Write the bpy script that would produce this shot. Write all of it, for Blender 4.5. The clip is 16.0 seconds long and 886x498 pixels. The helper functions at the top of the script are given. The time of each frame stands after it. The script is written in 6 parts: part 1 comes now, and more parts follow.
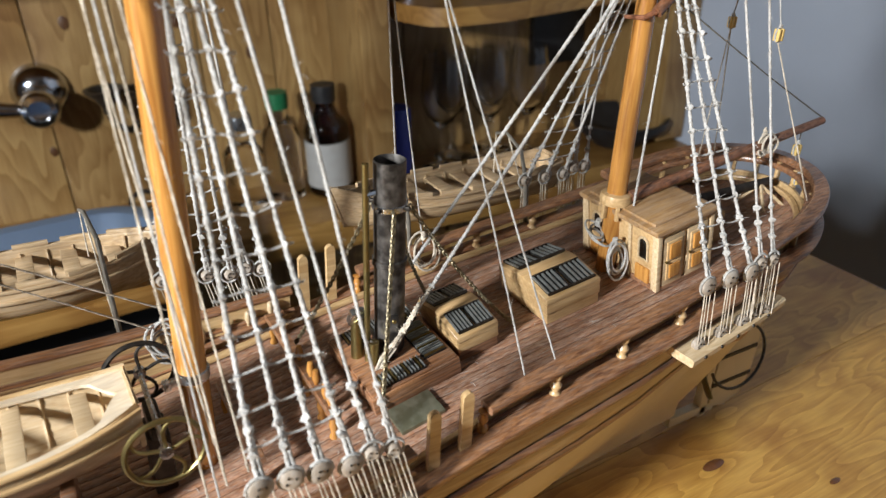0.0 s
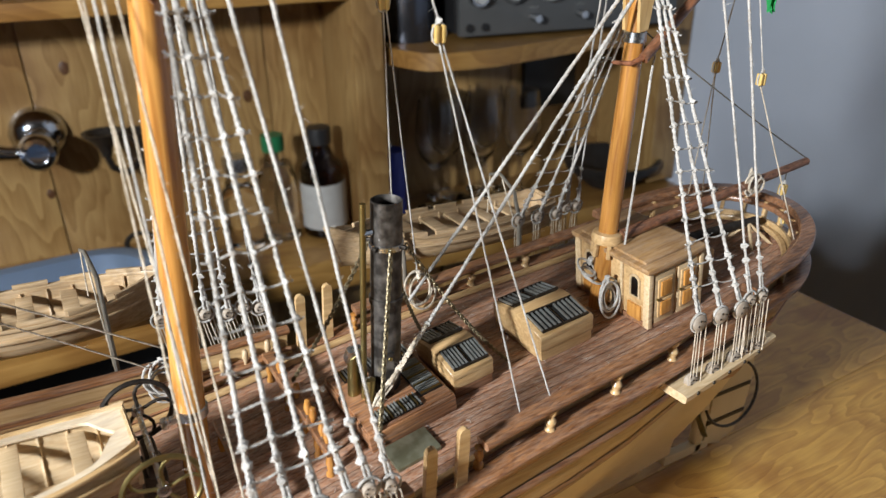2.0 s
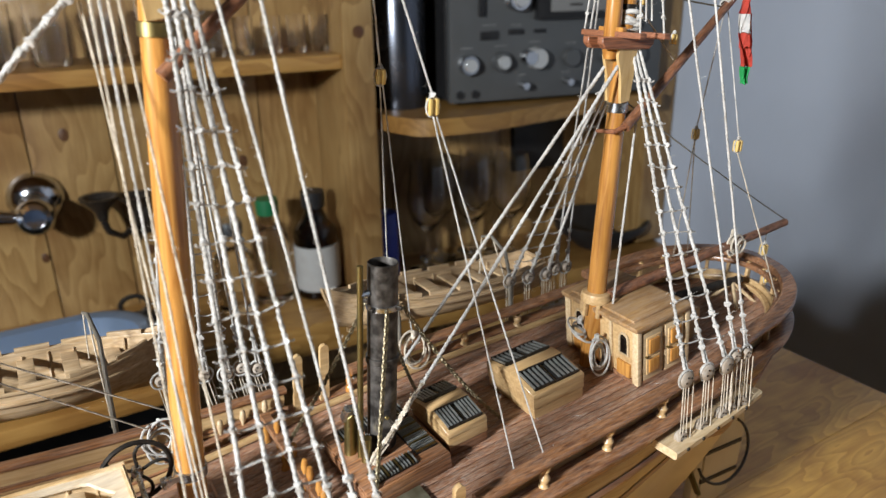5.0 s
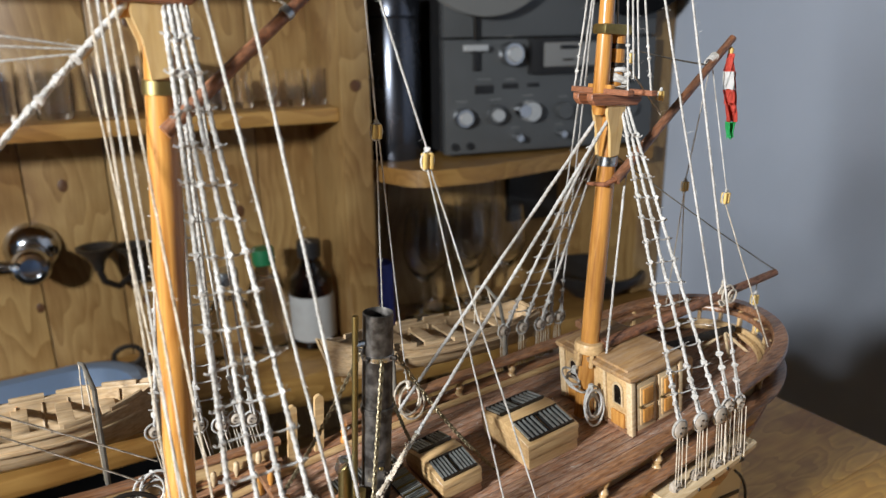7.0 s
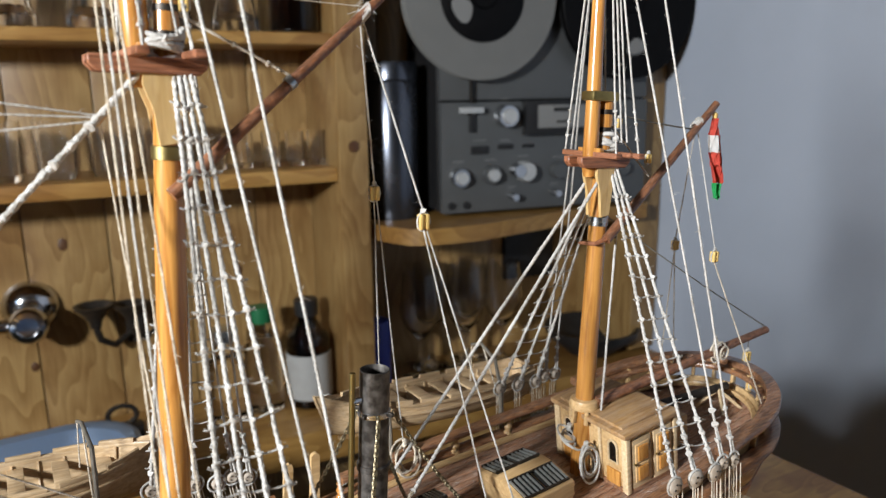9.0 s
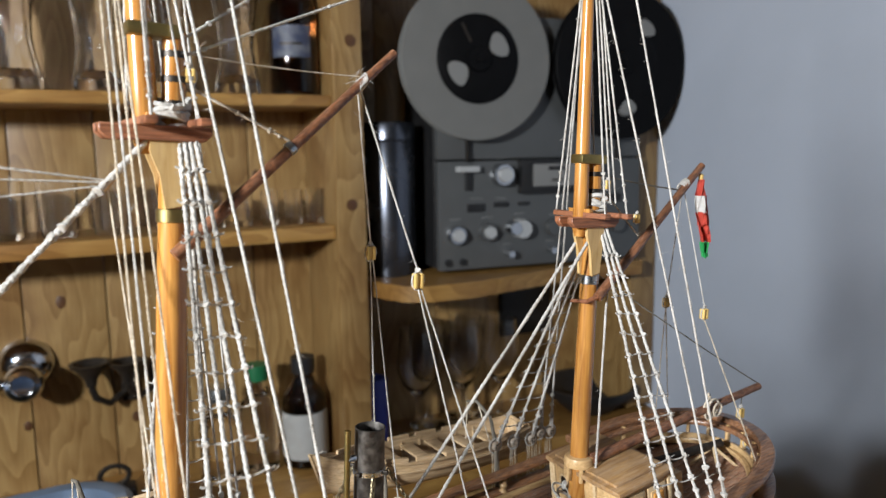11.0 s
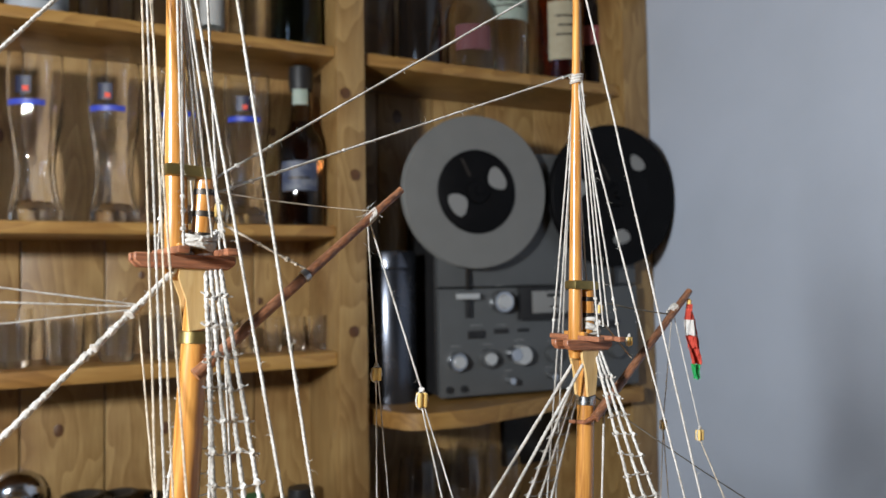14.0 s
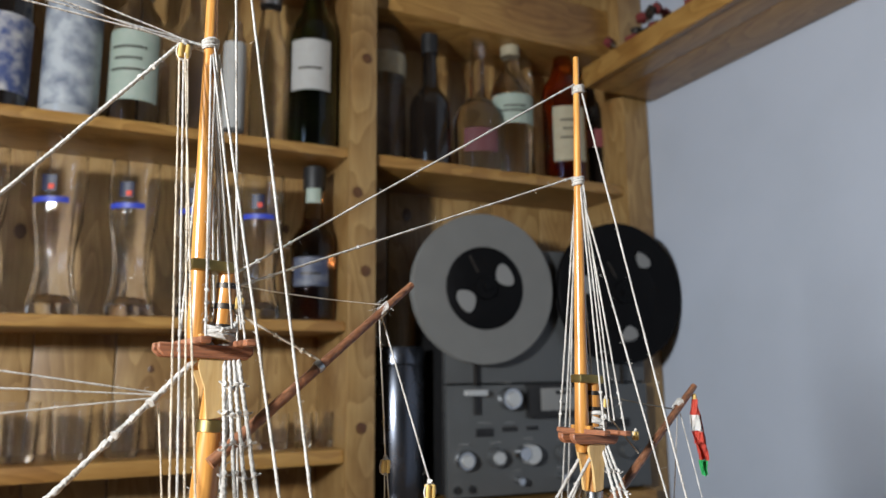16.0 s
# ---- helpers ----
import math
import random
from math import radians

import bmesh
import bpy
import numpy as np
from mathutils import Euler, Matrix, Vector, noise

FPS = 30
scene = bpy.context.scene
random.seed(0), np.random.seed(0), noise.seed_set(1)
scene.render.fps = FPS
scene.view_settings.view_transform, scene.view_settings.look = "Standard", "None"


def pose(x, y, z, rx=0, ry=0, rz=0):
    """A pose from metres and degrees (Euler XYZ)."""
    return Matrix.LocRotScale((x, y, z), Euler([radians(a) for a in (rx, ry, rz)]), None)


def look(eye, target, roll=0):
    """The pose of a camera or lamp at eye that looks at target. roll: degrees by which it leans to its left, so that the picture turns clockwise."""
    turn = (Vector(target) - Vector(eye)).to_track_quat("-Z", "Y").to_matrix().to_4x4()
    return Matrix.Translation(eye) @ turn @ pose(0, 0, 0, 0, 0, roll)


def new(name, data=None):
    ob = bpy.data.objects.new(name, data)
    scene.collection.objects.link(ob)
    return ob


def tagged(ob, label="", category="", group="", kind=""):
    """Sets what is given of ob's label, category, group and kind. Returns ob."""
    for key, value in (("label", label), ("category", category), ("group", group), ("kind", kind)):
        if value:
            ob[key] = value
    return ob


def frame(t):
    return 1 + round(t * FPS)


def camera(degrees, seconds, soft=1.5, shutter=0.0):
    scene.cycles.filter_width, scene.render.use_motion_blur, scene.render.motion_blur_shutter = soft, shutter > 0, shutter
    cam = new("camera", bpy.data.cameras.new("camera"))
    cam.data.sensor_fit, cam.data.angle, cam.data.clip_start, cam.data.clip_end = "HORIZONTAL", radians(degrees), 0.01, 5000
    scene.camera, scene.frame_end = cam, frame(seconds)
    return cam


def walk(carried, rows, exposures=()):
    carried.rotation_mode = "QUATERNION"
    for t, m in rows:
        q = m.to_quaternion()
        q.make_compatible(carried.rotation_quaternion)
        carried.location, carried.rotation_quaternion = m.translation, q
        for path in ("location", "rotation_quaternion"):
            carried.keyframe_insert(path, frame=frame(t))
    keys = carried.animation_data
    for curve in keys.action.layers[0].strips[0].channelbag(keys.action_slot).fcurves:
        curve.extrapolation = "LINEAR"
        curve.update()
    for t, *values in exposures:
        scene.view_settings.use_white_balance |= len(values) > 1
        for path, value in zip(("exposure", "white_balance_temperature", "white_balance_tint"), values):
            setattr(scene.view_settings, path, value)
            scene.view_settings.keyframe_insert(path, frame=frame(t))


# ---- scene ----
cam = camera(62.94, 16.0, soft=1.4)
PATH = [
    (0.0, pose(-0.0188, -0.1951, 1.0406, 61.10, 0.75, -30.19)),
    (0.5, pose(-0.0210, -0.1953, 1.0424, 61.58, 0.64, -30.52)),
    (1.0, pose(-0.0208, -0.1976, 1.0416, 62.72, 0.72, -30.47)),
    (1.5, pose(-0.0207, -0.1980, 1.0422, 63.47, 0.68, -30.59)),
    (2.0, pose(-0.0217, -0.1992, 1.0422, 64.33, 0.72, -30.70)),
    (2.5, pose(-0.0231, -0.2008, 1.0428, 65.11, 0.75, -30.82)),
    (3.0, pose(-0.0229, -0.2018, 1.0436, 65.81, 0.76, -30.93)),
    (3.5, pose(-0.0230, -0.2025, 1.0444, 66.54, 0.70, -31.14)),
    (4.0, pose(-0.0241, -0.2035, 1.0448, 67.34, 0.76, -31.30)),
    (6.5, pose(-0.0292, -0.2096, 1.0477, 72.09, 0.76, -31.68)),
    (7.0, pose(-0.0286, -0.2100, 1.0478, 73.07, 0.73, -31.78)),
    (7.5, pose(-0.0298, -0.2121, 1.0485, 74.17, 0.69, -31.84)),
    (8.0, pose(-0.0301, -0.2136, 1.0492, 75.29, 0.76, -31.90)),
    (8.5, pose(-0.0309, -0.2150, 1.0497, 76.47, 0.75, -31.94)),
    (9.0, pose(-0.0316, -0.2160, 1.0498, 77.64, 0.75, -32.01)),
    (11.5, pose(-0.0343, -0.2232, 1.0522, 83.24, 0.83, -32.22)),
    (12.0, pose(-0.0345, -0.2238, 1.0522, 84.51, 0.87, -32.26)),
    (12.5, pose(-0.0370, -0.2266, 1.0519, 86.08, 0.99, -32.35)),
    (13.0, pose(-0.0387, -0.2290, 1.0519, 87.85, 0.96, -32.35)),
    (13.5, pose(-0.0410, -0.2324, 1.0519, 89.91, 0.93, -32.28)),
    (14.0, pose(-0.0445, -0.2376, 1.0515, 92.18, 0.93, -32.18)),
    (14.5, pose(-0.0467, -0.2411, 1.0510, 94.45, 0.81, -32.05)),
    (15.0, pose(-0.0483, -0.2434, 1.0502, 96.61, 0.75, -31.93)),
    (15.5, pose(-0.0496, -0.2456, 1.0500, 98.33, 0.68, -31.74)),
    (16.0, pose(-0.0512, -0.2479, 1.0495, 99.81, 0.56, -31.56)),
]
walk(cam, PATH)
# a phone lens focused on the near rigging
cam.data.dof.use_dof = True
cam.data.dof.focus_distance = 0.280
cam.data.dof.aperture_fstop = 15.0

# ---- light ----
world = bpy.data.worlds.new("room_air")
world.use_nodes = True
world.node_tree.nodes["Background"].inputs[0].default_value = (0.55, 0.6, 0.7, 1)
world.node_tree.nodes["Background"].inputs[1].default_value = 0.008
scene.world = world
scene.view_settings.exposure = 0.0


def area_lamp(name, eye, target, size, watts, colour):
    data = bpy.data.lights.new(name, "AREA")
    data.shape, data.size, data.energy, data.color = "DISK", size, watts, colour
    ob = new(name, data)
    ob.matrix_world = look(eye, target)
    return ob


area_lamp("lamp_light", (-0.80, -0.25, 1.27), (0.3, 0.15, 0.95), 0.11, 23.8, (0.955, 0.985, 1.0))
# added cool fill from the left; the room has no window there
area_lamp("cool_fill_light", (-1.75, -0.60, 1.62), (0.9, 0.3, 0.9), 0.4, 2.0, (0.47, 0.68, 1.0))

# ---- materials ----


def nodes_of(name):
    m = bpy.data.materials.new(name)
    m.use_nodes = True
    return m, m.node_tree.nodes, m.node_tree.links, m.node_tree.nodes["Principled BSDF"]


def ramp(nt, stops):
    r = nt.new("ShaderNodeValToRGB")
    while len(r.color_ramp.elements) < len(stops):
        r.color_ramp.elements.new(0.5)
    for e, (p, c) in zip(r.color_ramp.elements, stops):
        e.position, e.color = p, (*c, 1)
    return r


def wood(name, dark, light, stretch=(1, 14, 14), scale=60.0, rough=0.4, coat=0.0, bump=0.15, dust=0.0, vary=0.25):
    """Wood with long grain, blotches and a little dust; the grain lies along the least stretched axis."""
    m, n, l, b = nodes_of(name)
    co, mp = n.new("ShaderNodeTexCoord"), n.new("ShaderNodeMapping")
    info = n.new("ShaderNodeObjectInfo")
    shift = n.new("ShaderNodeVectorMath")
    shift.operation = "SCALE"
    comb = n.new("ShaderNodeCombineXYZ")
    for k in range(3):
        l.new(info.outputs["Random"], comb.inputs[k])
    l.new(comb.outputs[0], shift.inputs[0])
    shift.inputs["Scale"].default_value = 3.0
    add = n.new("ShaderNodeVectorMath")
    l.new(co.outputs["Object"], add.inputs[0])
    l.new(shift.outputs[0], add.inputs[1])
    l.new(add.outputs[0], mp.inputs[0])
    mp.inputs["Scale"].default_value = stretch
    fine, blot = n.new("ShaderNodeTexNoise"), n.new("ShaderNodeTexNoise")
    fine.inputs["Scale"].default_value, fine.inputs["Detail"].default_value = scale, 6
    fine.inputs["Distortion"].default_value = 0.6
    blot.inputs["Scale"].default_value, blot.inputs["Detail"].default_value = scale * 0.35, 3
    l.new(mp.outputs[0], fine.inputs[0])
    l.new(add.outputs[0], blot.inputs[0])
    r = ramp(n, ((0.3, dark), (0.72, light)))
    l.new(fine.outputs[0], r.inputs[0])
    mix = n.new("ShaderNodeMix")
    mix.data_type, mix.blend_type = "RGBA", "MULTIPLY"
    mix.inputs[0].default_value = 0.55
    r2 = ramp(n, ((0.3, (0.55, 0.5, 0.45)), (0.65, (1, 1, 1))))
    l.new(blot.outputs[0], r2.inputs[0])
    l.new(r.outputs[0], mix.inputs[6])
    l.new(r2.outputs[0], mix.inputs[7])
    hsv = n.new("ShaderNodeHueSaturation")
    mr = n.new("ShaderNodeMapRange")
    mr.inputs[3].default_value, mr.inputs[4].default_value = 1 - vary, 1 + vary
    l.new(info.outputs["Random"], mr.inputs[0])
    l.new(mr.outputs[0], hsv.inputs["Value"])
    l.new(mix.outputs[2], hsv.inputs["Color"])
    colour = hsv.outputs[0]
    if dust:
        dn = n.new("ShaderNodeTexNoise")
        dn.inputs["Scale"].default_value, dn.inputs["Detail"].default_value = scale * 2.0, 9
        dn.inputs["Roughness"].default_value = 0.7
        mq = n.new("ShaderNodeMapping")
        mq.inputs["Scale"].default_value = tuple(s ** 0.72 for s in stretch)
        l.new(add.outputs[0], mq.inputs[0])
        l.new(mq.outputs[0], dn.inputs[0])
        rd = ramp(n, ((0.42, (0, 0, 0)), (0.74, (dust, dust, dust))))
        l.new(dn.outputs[0], rd.inputs[0])
        md = n.new("ShaderNodeMix")
        md.data_type = "RGBA"
        l.new(rd.outputs[0], md.inputs[0])
        l.new(colour, md.inputs[6])
        md.inputs[7].default_value = (0.5, 0.44, 0.38, 1)
        colour = md.outputs[2]
    l.new(colour, b.inputs["Base Color"])
    b.inputs["Roughness"].default_value = rough
    b.inputs["Coat Weight"].default_value = coat
    b.inputs["Coat Roughness"].default_value = 0.18
    bp = n.new("ShaderNodeBump")
    bp.inputs["Strength"].default_value, bp.inputs["Distance"].default_value = bump, 0.0006
    l.new(fine.outputs[0], bp.inputs["Height"])
    l.new(bp.outputs[0], b.inputs["Normal"])
    return m


def pine(name, early, late, axis, scale=1.0, rough=0.42, coat=0.25):
    """Sawn pine: wavy year rings along one axis, pores, slow shifts of tone and a warm blush round the knots."""
    m, n, l, b = nodes_of(name)
    co, info = n.new("ShaderNodeTexCoord"), n.new("ShaderNodeObjectInfo")
    comb, add = n.new("ShaderNodeCombineXYZ"), n.new("ShaderNodeVectorMath")
    for k in range(3):
        mul = n.new("ShaderNodeMath")
        mul.operation = "MULTIPLY"
        mul.inputs[1].default_value = (3.1, 1.7, 5.3)[k]
        l.new(info.outputs["Random"], mul.inputs[0])
        l.new(mul.outputs[0], comb.inputs[k])
    l.new(co.outputs["Object"], add.inputs[0])
    l.new(comb.outputs[0], add.inputs[1])
    grain, slow = n.new("ShaderNodeMapping"), n.new("ShaderNodeMapping")
    grain.inputs["Scale"].default_value = tuple(1.0 if k == axis else 14.0 for k in range(3))
    slow.inputs["Scale"].default_value = tuple(1.0 if k == axis else 4.0 for k in range(3))
    l.new(add.outputs[0], grain.inputs[0])
    l.new(add.outputs[0], slow.inputs[0])
    fine, bend, blush = n.new("ShaderNodeTexNoise"), n.new("ShaderNodeTexNoise"), n.new("ShaderNodeTexNoise")
    for tex, sc, det, src in ((fine, 26 * scale, 6, grain), (bend, 3.2 * scale, 2, slow), (blush, 9 * scale, 3, add)):
        tex.inputs["Scale"].default_value, tex.inputs["Detail"].default_value = sc, det
        l.new(src.outputs[0], tex.inputs[0])
    # rings: a saw of the slow noise, so that they close round its peaks like flames in flat-sawn boards
    rings, frac = n.new("ShaderNodeMath"), n.new("ShaderNodeMath")
    rings.operation, frac.operation = "MULTIPLY", "FRACT"
    rings.inputs[1].default_value = 15.0
    l.new(bend.outputs[0], rings.inputs[0])
    l.new(rings.outputs[0], frac.inputs[0])
    both = n.new("ShaderNodeMix")
    both.inputs[0].default_value = 0.62
    l.new(frac.outputs[0], both.inputs[2])
    l.new(fine.outputs[0], both.inputs[3])
    r = ramp(n, ((0.25, early), (0.55, tuple(0.5 * (p + q) for p, q in zip(early, late))), (0.85, late)))
    l.new(both.outputs[0], r.inputs[0])
    warm = n.new("ShaderNodeMix")
    warm.data_type, warm.blend_type = "RGBA", "MULTIPLY"
    warm.inputs[0].default_value = 0.8
    rw = ramp(n, ((0.32, (0.62, 0.50, 0.40)), (0.52, (1, 1, 1)), (0.75, (1.0, 0.95, 0.88))))
    l.new(blush.outputs[0], rw.inputs[0])
    l.new(r.outputs[0], warm.inputs[6])
    l.new(rw.outputs[0], warm.inputs[7])
    hsv, mr = n.new("ShaderNodeHueSaturation"), n.new("ShaderNodeMapRange")
    mr.inputs[3].default_value, mr.inputs[4].default_value = 0.86, 1.14
    l.new(info.outputs["Random"], mr.inputs[0])
    l.new(mr.outputs[0], hsv.inputs["Value"])
    l.new(warm.outputs[2], hsv.inputs["Color"])
    l.new(hsv.outputs[0], b.inputs["Base Color"])
    b.inputs["Roughness"].default_value, b.inputs["Coat Weight"].default_value, b.inputs["Coat Roughness"].default_value = rough, coat, 0.2
    bp = n.new("ShaderNodeBump")
    bp.inputs["Strength"].default_value, bp.inputs["Distance"].default_value = 0.12, 0.0006
    l.new(fine.outputs[0], bp.inputs["Height"])
    l.new(bp.outputs[0], b.inputs["Normal"])
    return m


def plain(name, colour, rough=0.5, metal=0.0, spots=0.0, spot_colour=(0.3, 0.3, 0.3), scale=150.0, bump=0.1, coat=0.0):
    """A plain surface with worn patches and fine relief."""
    m, n, l, b = nodes_of(name)
    co, no = n.new("ShaderNodeTexCoord"), n.new("ShaderNodeTexNoise")
    no.inputs["Scale"].default_value, no.inputs["Detail"].default_value = scale, 7
    l.new(co.outputs["Object"], no.inputs[0])
    r = ramp(n, ((0.42, colour), (0.72, tuple(c * (1 - spots) + s * spots for c, s in zip(colour, spot_colour)))))
    l.new(no.outputs[0], r.inputs[0])
    l.new(r.outputs[0], b.inputs["Base Color"])
    b.inputs["Roughness"].default_value, b.inputs["Metallic"].default_value = rough, metal
    b.inputs["Coat Weight"].default_value = coat
    mr = n.new("ShaderNodeMapRange")
    mr.inputs[3].default_value, mr.inputs[4].default_value = max(0.03, rough - 0.1), min(1, rough + 0.15)
    l.new(no.outputs[0], mr.inputs[0])
    l.new(mr.outputs[0], b.inputs["Roughness"])
    bp = n.new("ShaderNodeBump")
    bp.inputs["Strength"].default_value, bp.inputs["Distance"].default_value = bump, 0.0004
    l.new(no.outputs[0], bp.inputs["Height"])
    l.new(bp.outputs[0], b.inputs["Normal"])
    return m


def glass(name, tint=(1, 1, 1), rough=0.02, ior=1.45):
    m, n, l, b = nodes_of(name)
    b.inputs["Base Color"].default_value = (*tint, 1)
    b.inputs["Transmission Weight"].default_value = 1.0
    b.inputs["Roughness"].default_value, b.inputs["IOR"].default_value = rough, ior
    return m


def rope_mat(name, dark, light):
    m, n, l, b = nodes_of(name)
    co = n.new("ShaderNodeTexCoord")
    no, wv = n.new("ShaderNodeTexNoise"), n.new("ShaderNodeTexWave")
    no.inputs["Scale"].default_value, no.inputs["Detail"].default_value = 1400, 6
    wv.inputs["Scale"].default_value, wv.inputs["Distortion"].default_value = 330, 1.6
    wv.bands_direction = "DIAGONAL"
    l.new(co.outputs["Object"], no.inputs[0])
    l.new(co.outputs["Object"], wv.inputs[0])
    mx = n.new("ShaderNodeMath")
    mx.operation = "MULTIPLY"
    l.new(no.outputs[0], mx.inputs[0])
    l.new(wv.outputs[0], mx.inputs[1])
    dirt = n.new("ShaderNodeTexNoise")
    dirt.inputs["Scale"].default_value, dirt.inputs["Detail"].default_value = 160, 4
    l.new(co.outputs["Object"], dirt.inputs[0])
    mean = n.new("ShaderNodeMix")
    mean.inputs[0].default_value = 0.5
    l.new(no.outputs[0], mean.inputs[2])
    l.new(dirt.outputs[0], mean.inputs[3])
    r = ramp(n, ((0.36, dark), (0.58, light)))
    l.new(mean.outputs[0], r.inputs[0])
    l.new(r.outputs[0], b.inputs["Base Color"])
    b.inputs["Roughness"].default_value = 0.95
    b.inputs["Sheen Weight"].default_value = 0.3
    bp = n.new("ShaderNodeBump")
    bp.inputs["Strength"].default_value, bp.inputs["Distance"].default_value = 0.6, 0.0003
    l.new(mx.outputs[0], bp.inputs["Height"])
    l.new(bp.outputs[0], b.inputs["Normal"])
    return m


DECK_WOOD = wood("dusty_mahogany_deck", (0.135, 0.052, 0.027), (0.47, 0.235, 0.125), (1, 30, 30), 60, 0.38, 0.25, 0.35, 0.6, 0.2)
BROWN = wood("dark_mahogany", (0.09, 0.030, 0.013), (0.40, 0.185, 0.075), (1, 18, 18), 60, 0.32, 0.35, 0.25, 0.28, 0.12)
RED_SPAR = wood("red_brown_spar", (0.075, 0.026, 0.012), (0.33, 0.135, 0.06), (4, 26, 4), 70, 0.38, 0.2, 0.3, 0.15, 0.1)
RED_TOP = wood("red_brown_block", (0.10, 0.028, 0.012), (0.45, 0.18, 0.085), (1, 26, 26), 75, 0.45, 0.1, 0.25, 0.1, 0.1)
MAST = wood("varnished_mast_wood", (0.36, 0.14, 0.028), (0.68, 0.345, 0.09), (16, 16, 1), 40, 0.25, 0.6, 0.12, 0.0, 0.08)
BOX = wood("boxwood", (0.46, 0.275, 0.11), (0.69, 0.48, 0.245), (1, 10, 10), 60, 0.38, 0.25, 0.15, 0.12, 0.08)
PALE = wood("pale_limewood", (0.52, 0.365, 0.195), (0.73, 0.575, 0.365), (1, 12, 12), 70, 0.45, 0.2, 0.2, 0.15, 0.1)
OCHRE = wood("ochre_planking", (0.39, 0.235, 0.095), (0.60, 0.42, 0.21), (1, 14, 14), 50, 0.35, 0.4, 0.15, 0.15, 0.1)
CREAM = plain("cream_hull_paint", (0.62, 0.50, 0.30), 0.4, 0, 0.35, (0.42, 0.32, 0.18), 60, 0.1, 0.2)
PINE = pine("knotty_pine_panel", (0.375, 0.243, 0.097), (0.20, 0.107, 0.034), 2)
PINE_H = pine("pine_shelf_board", (0.375, 0.215, 0.062), (0.21, 0.10, 0.022), 0)
PINE_L = pine("pine_long_board", (0.375, 0.215, 0.062), (0.21, 0.10, 0.022), 1)
TABLE_WOOD = pine("varnished_pine_table", (0.65, 0.375, 0.085), (0.39, 0.185, 0.033), 0, 2.6, 0.42, 0.08)
ROPE = rope_mat("hemp_rope", (0.27, 0.25, 0.22), (0.53, 0.515, 0.49))
ROPE_TAN = rope_mat("tan_rope", (0.25, 0.20, 0.14), (0.62, 0.54, 0.43))
WIRE = plain("grey_cord", (0.12, 0.11, 0.09), 0.8, 0, 0.4, (0.3, 0.28, 0.24))
CHAIN = plain("dull_brass_chain", (0.30, 0.25, 0.16), 0.45, 0.9, 0.5, (0.12, 0.10, 0.06), 600)
BRASS = plain("tarnished_brass", (0.32, 0.25, 0.10), 0.38, 1.0, 0.5, (0.16, 0.14, 0.07), 300)
STEEL = plain("bright_steel", (0.6, 0.64, 0.68), 0.25, 1.0, 0.4, (0.35, 0.36, 0.38), 300)
# the funnel metal's paler spots paint mottled highlights over the dark base
FUNNEL_MAT = plain("sooty_metal_with_highlights", (0.035, 0.031, 0.028), 0.36, 0.6, 0.6, (0.26, 0.24, 0.22), 230, 0.6)
DARK_IRON = plain("dark_iron", (0.035, 0.03, 0.026), 0.45, 0.7, 0.4, (0.12, 0.10, 0.08), 300)
DEADEYE = plain("grey_brown_deadeye", (0.33, 0.27, 0.21), 0.75, 0, 0.7, (0.50, 0.46, 0.41), 420, 0.4)
YELLOW = plain("yellow_boxwood_block", (0.62, 0.43, 0.14), 0.5, 0, 0.4, (0.45, 0.28, 0.08), 500, 0.2)
CHROME = plain("chrome", (0.55, 0.56, 0.58), 0.08, 1.0, 0.2, (0.4, 0.4, 0.4), 40, 0.02)
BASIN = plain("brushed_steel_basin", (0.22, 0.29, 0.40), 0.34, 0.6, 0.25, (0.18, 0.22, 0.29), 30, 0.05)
BLACK = plain("black_plastic", (0.010, 0.010, 0.011), 0.45, 0, 0.3, (0.03, 0.03, 0.03), 80)
SILVER = plain("silver_grey_panel", (0.098, 0.102, 0.104), 0.38, 0.35, 0.25, (0.12, 0.125, 0.13), 40, 0.03)
REEL_GREY = plain("grey_reel_flange", (0.155, 0.155, 0.148), 0.45, 0.2, 0.2, (0.22, 0.22, 0.21), 30, 0.03)
GREY_P = plain("grey_window", (0.20, 0.20, 0.195), 0.4, 0.1)
WHITE_P = plain("pale_metal_knob", (0.44, 0.45, 0.45), 0.3, 0.3, 0.2, (0.6, 0.6, 0.6))
# white plaster; the blue of cool light on it is mixed into the colour
WALL_P = plain("plaster_with_cool_light", (0.415, 0.46, 0.545), 0.85, 0, 0.45, (0.345, 0.385, 0.45), 6, 0.35)
PLASTER = plain("white_plaster", (0.33, 0.30, 0.27), 0.85, 0, 0.2, (0.38, 0.36, 0.33), 10, 0.2)
FLOOR_M = plain("brown_floor_tiles", (0.12, 0.08, 0.05), 0.6, 0, 0.4, (0.16, 0.11, 0.07), 8)
RED = plain("red_cloth", (0.64, 0.085, 0.055), 0.85, 0, 0.3, (0.5, 0.03, 0.02), 200)
GREEN = plain("green_cloth", (0.03, 0.42, 0.12), 0.85)
OLD_LABEL = plain("old_white_label", (0.34, 0.34, 0.33), 0.7, 0, 0.4, (0.26, 0.25, 0.23), 60)
CAP_GREEN = plain("dark_green_cap", (0.01, 0.12, 0.045), 0.4)
DRIED = plain("dried_red_petals", (0.16, 0.02, 0.02), 0.8, 0, 0.5, (0.08, 0.02, 0.02), 120)
DAVIT = plain("grey_brown_metal", (0.20, 0.18, 0.15), 0.5, 0.5, 0.5, (0.34, 0.31, 0.26), 300)
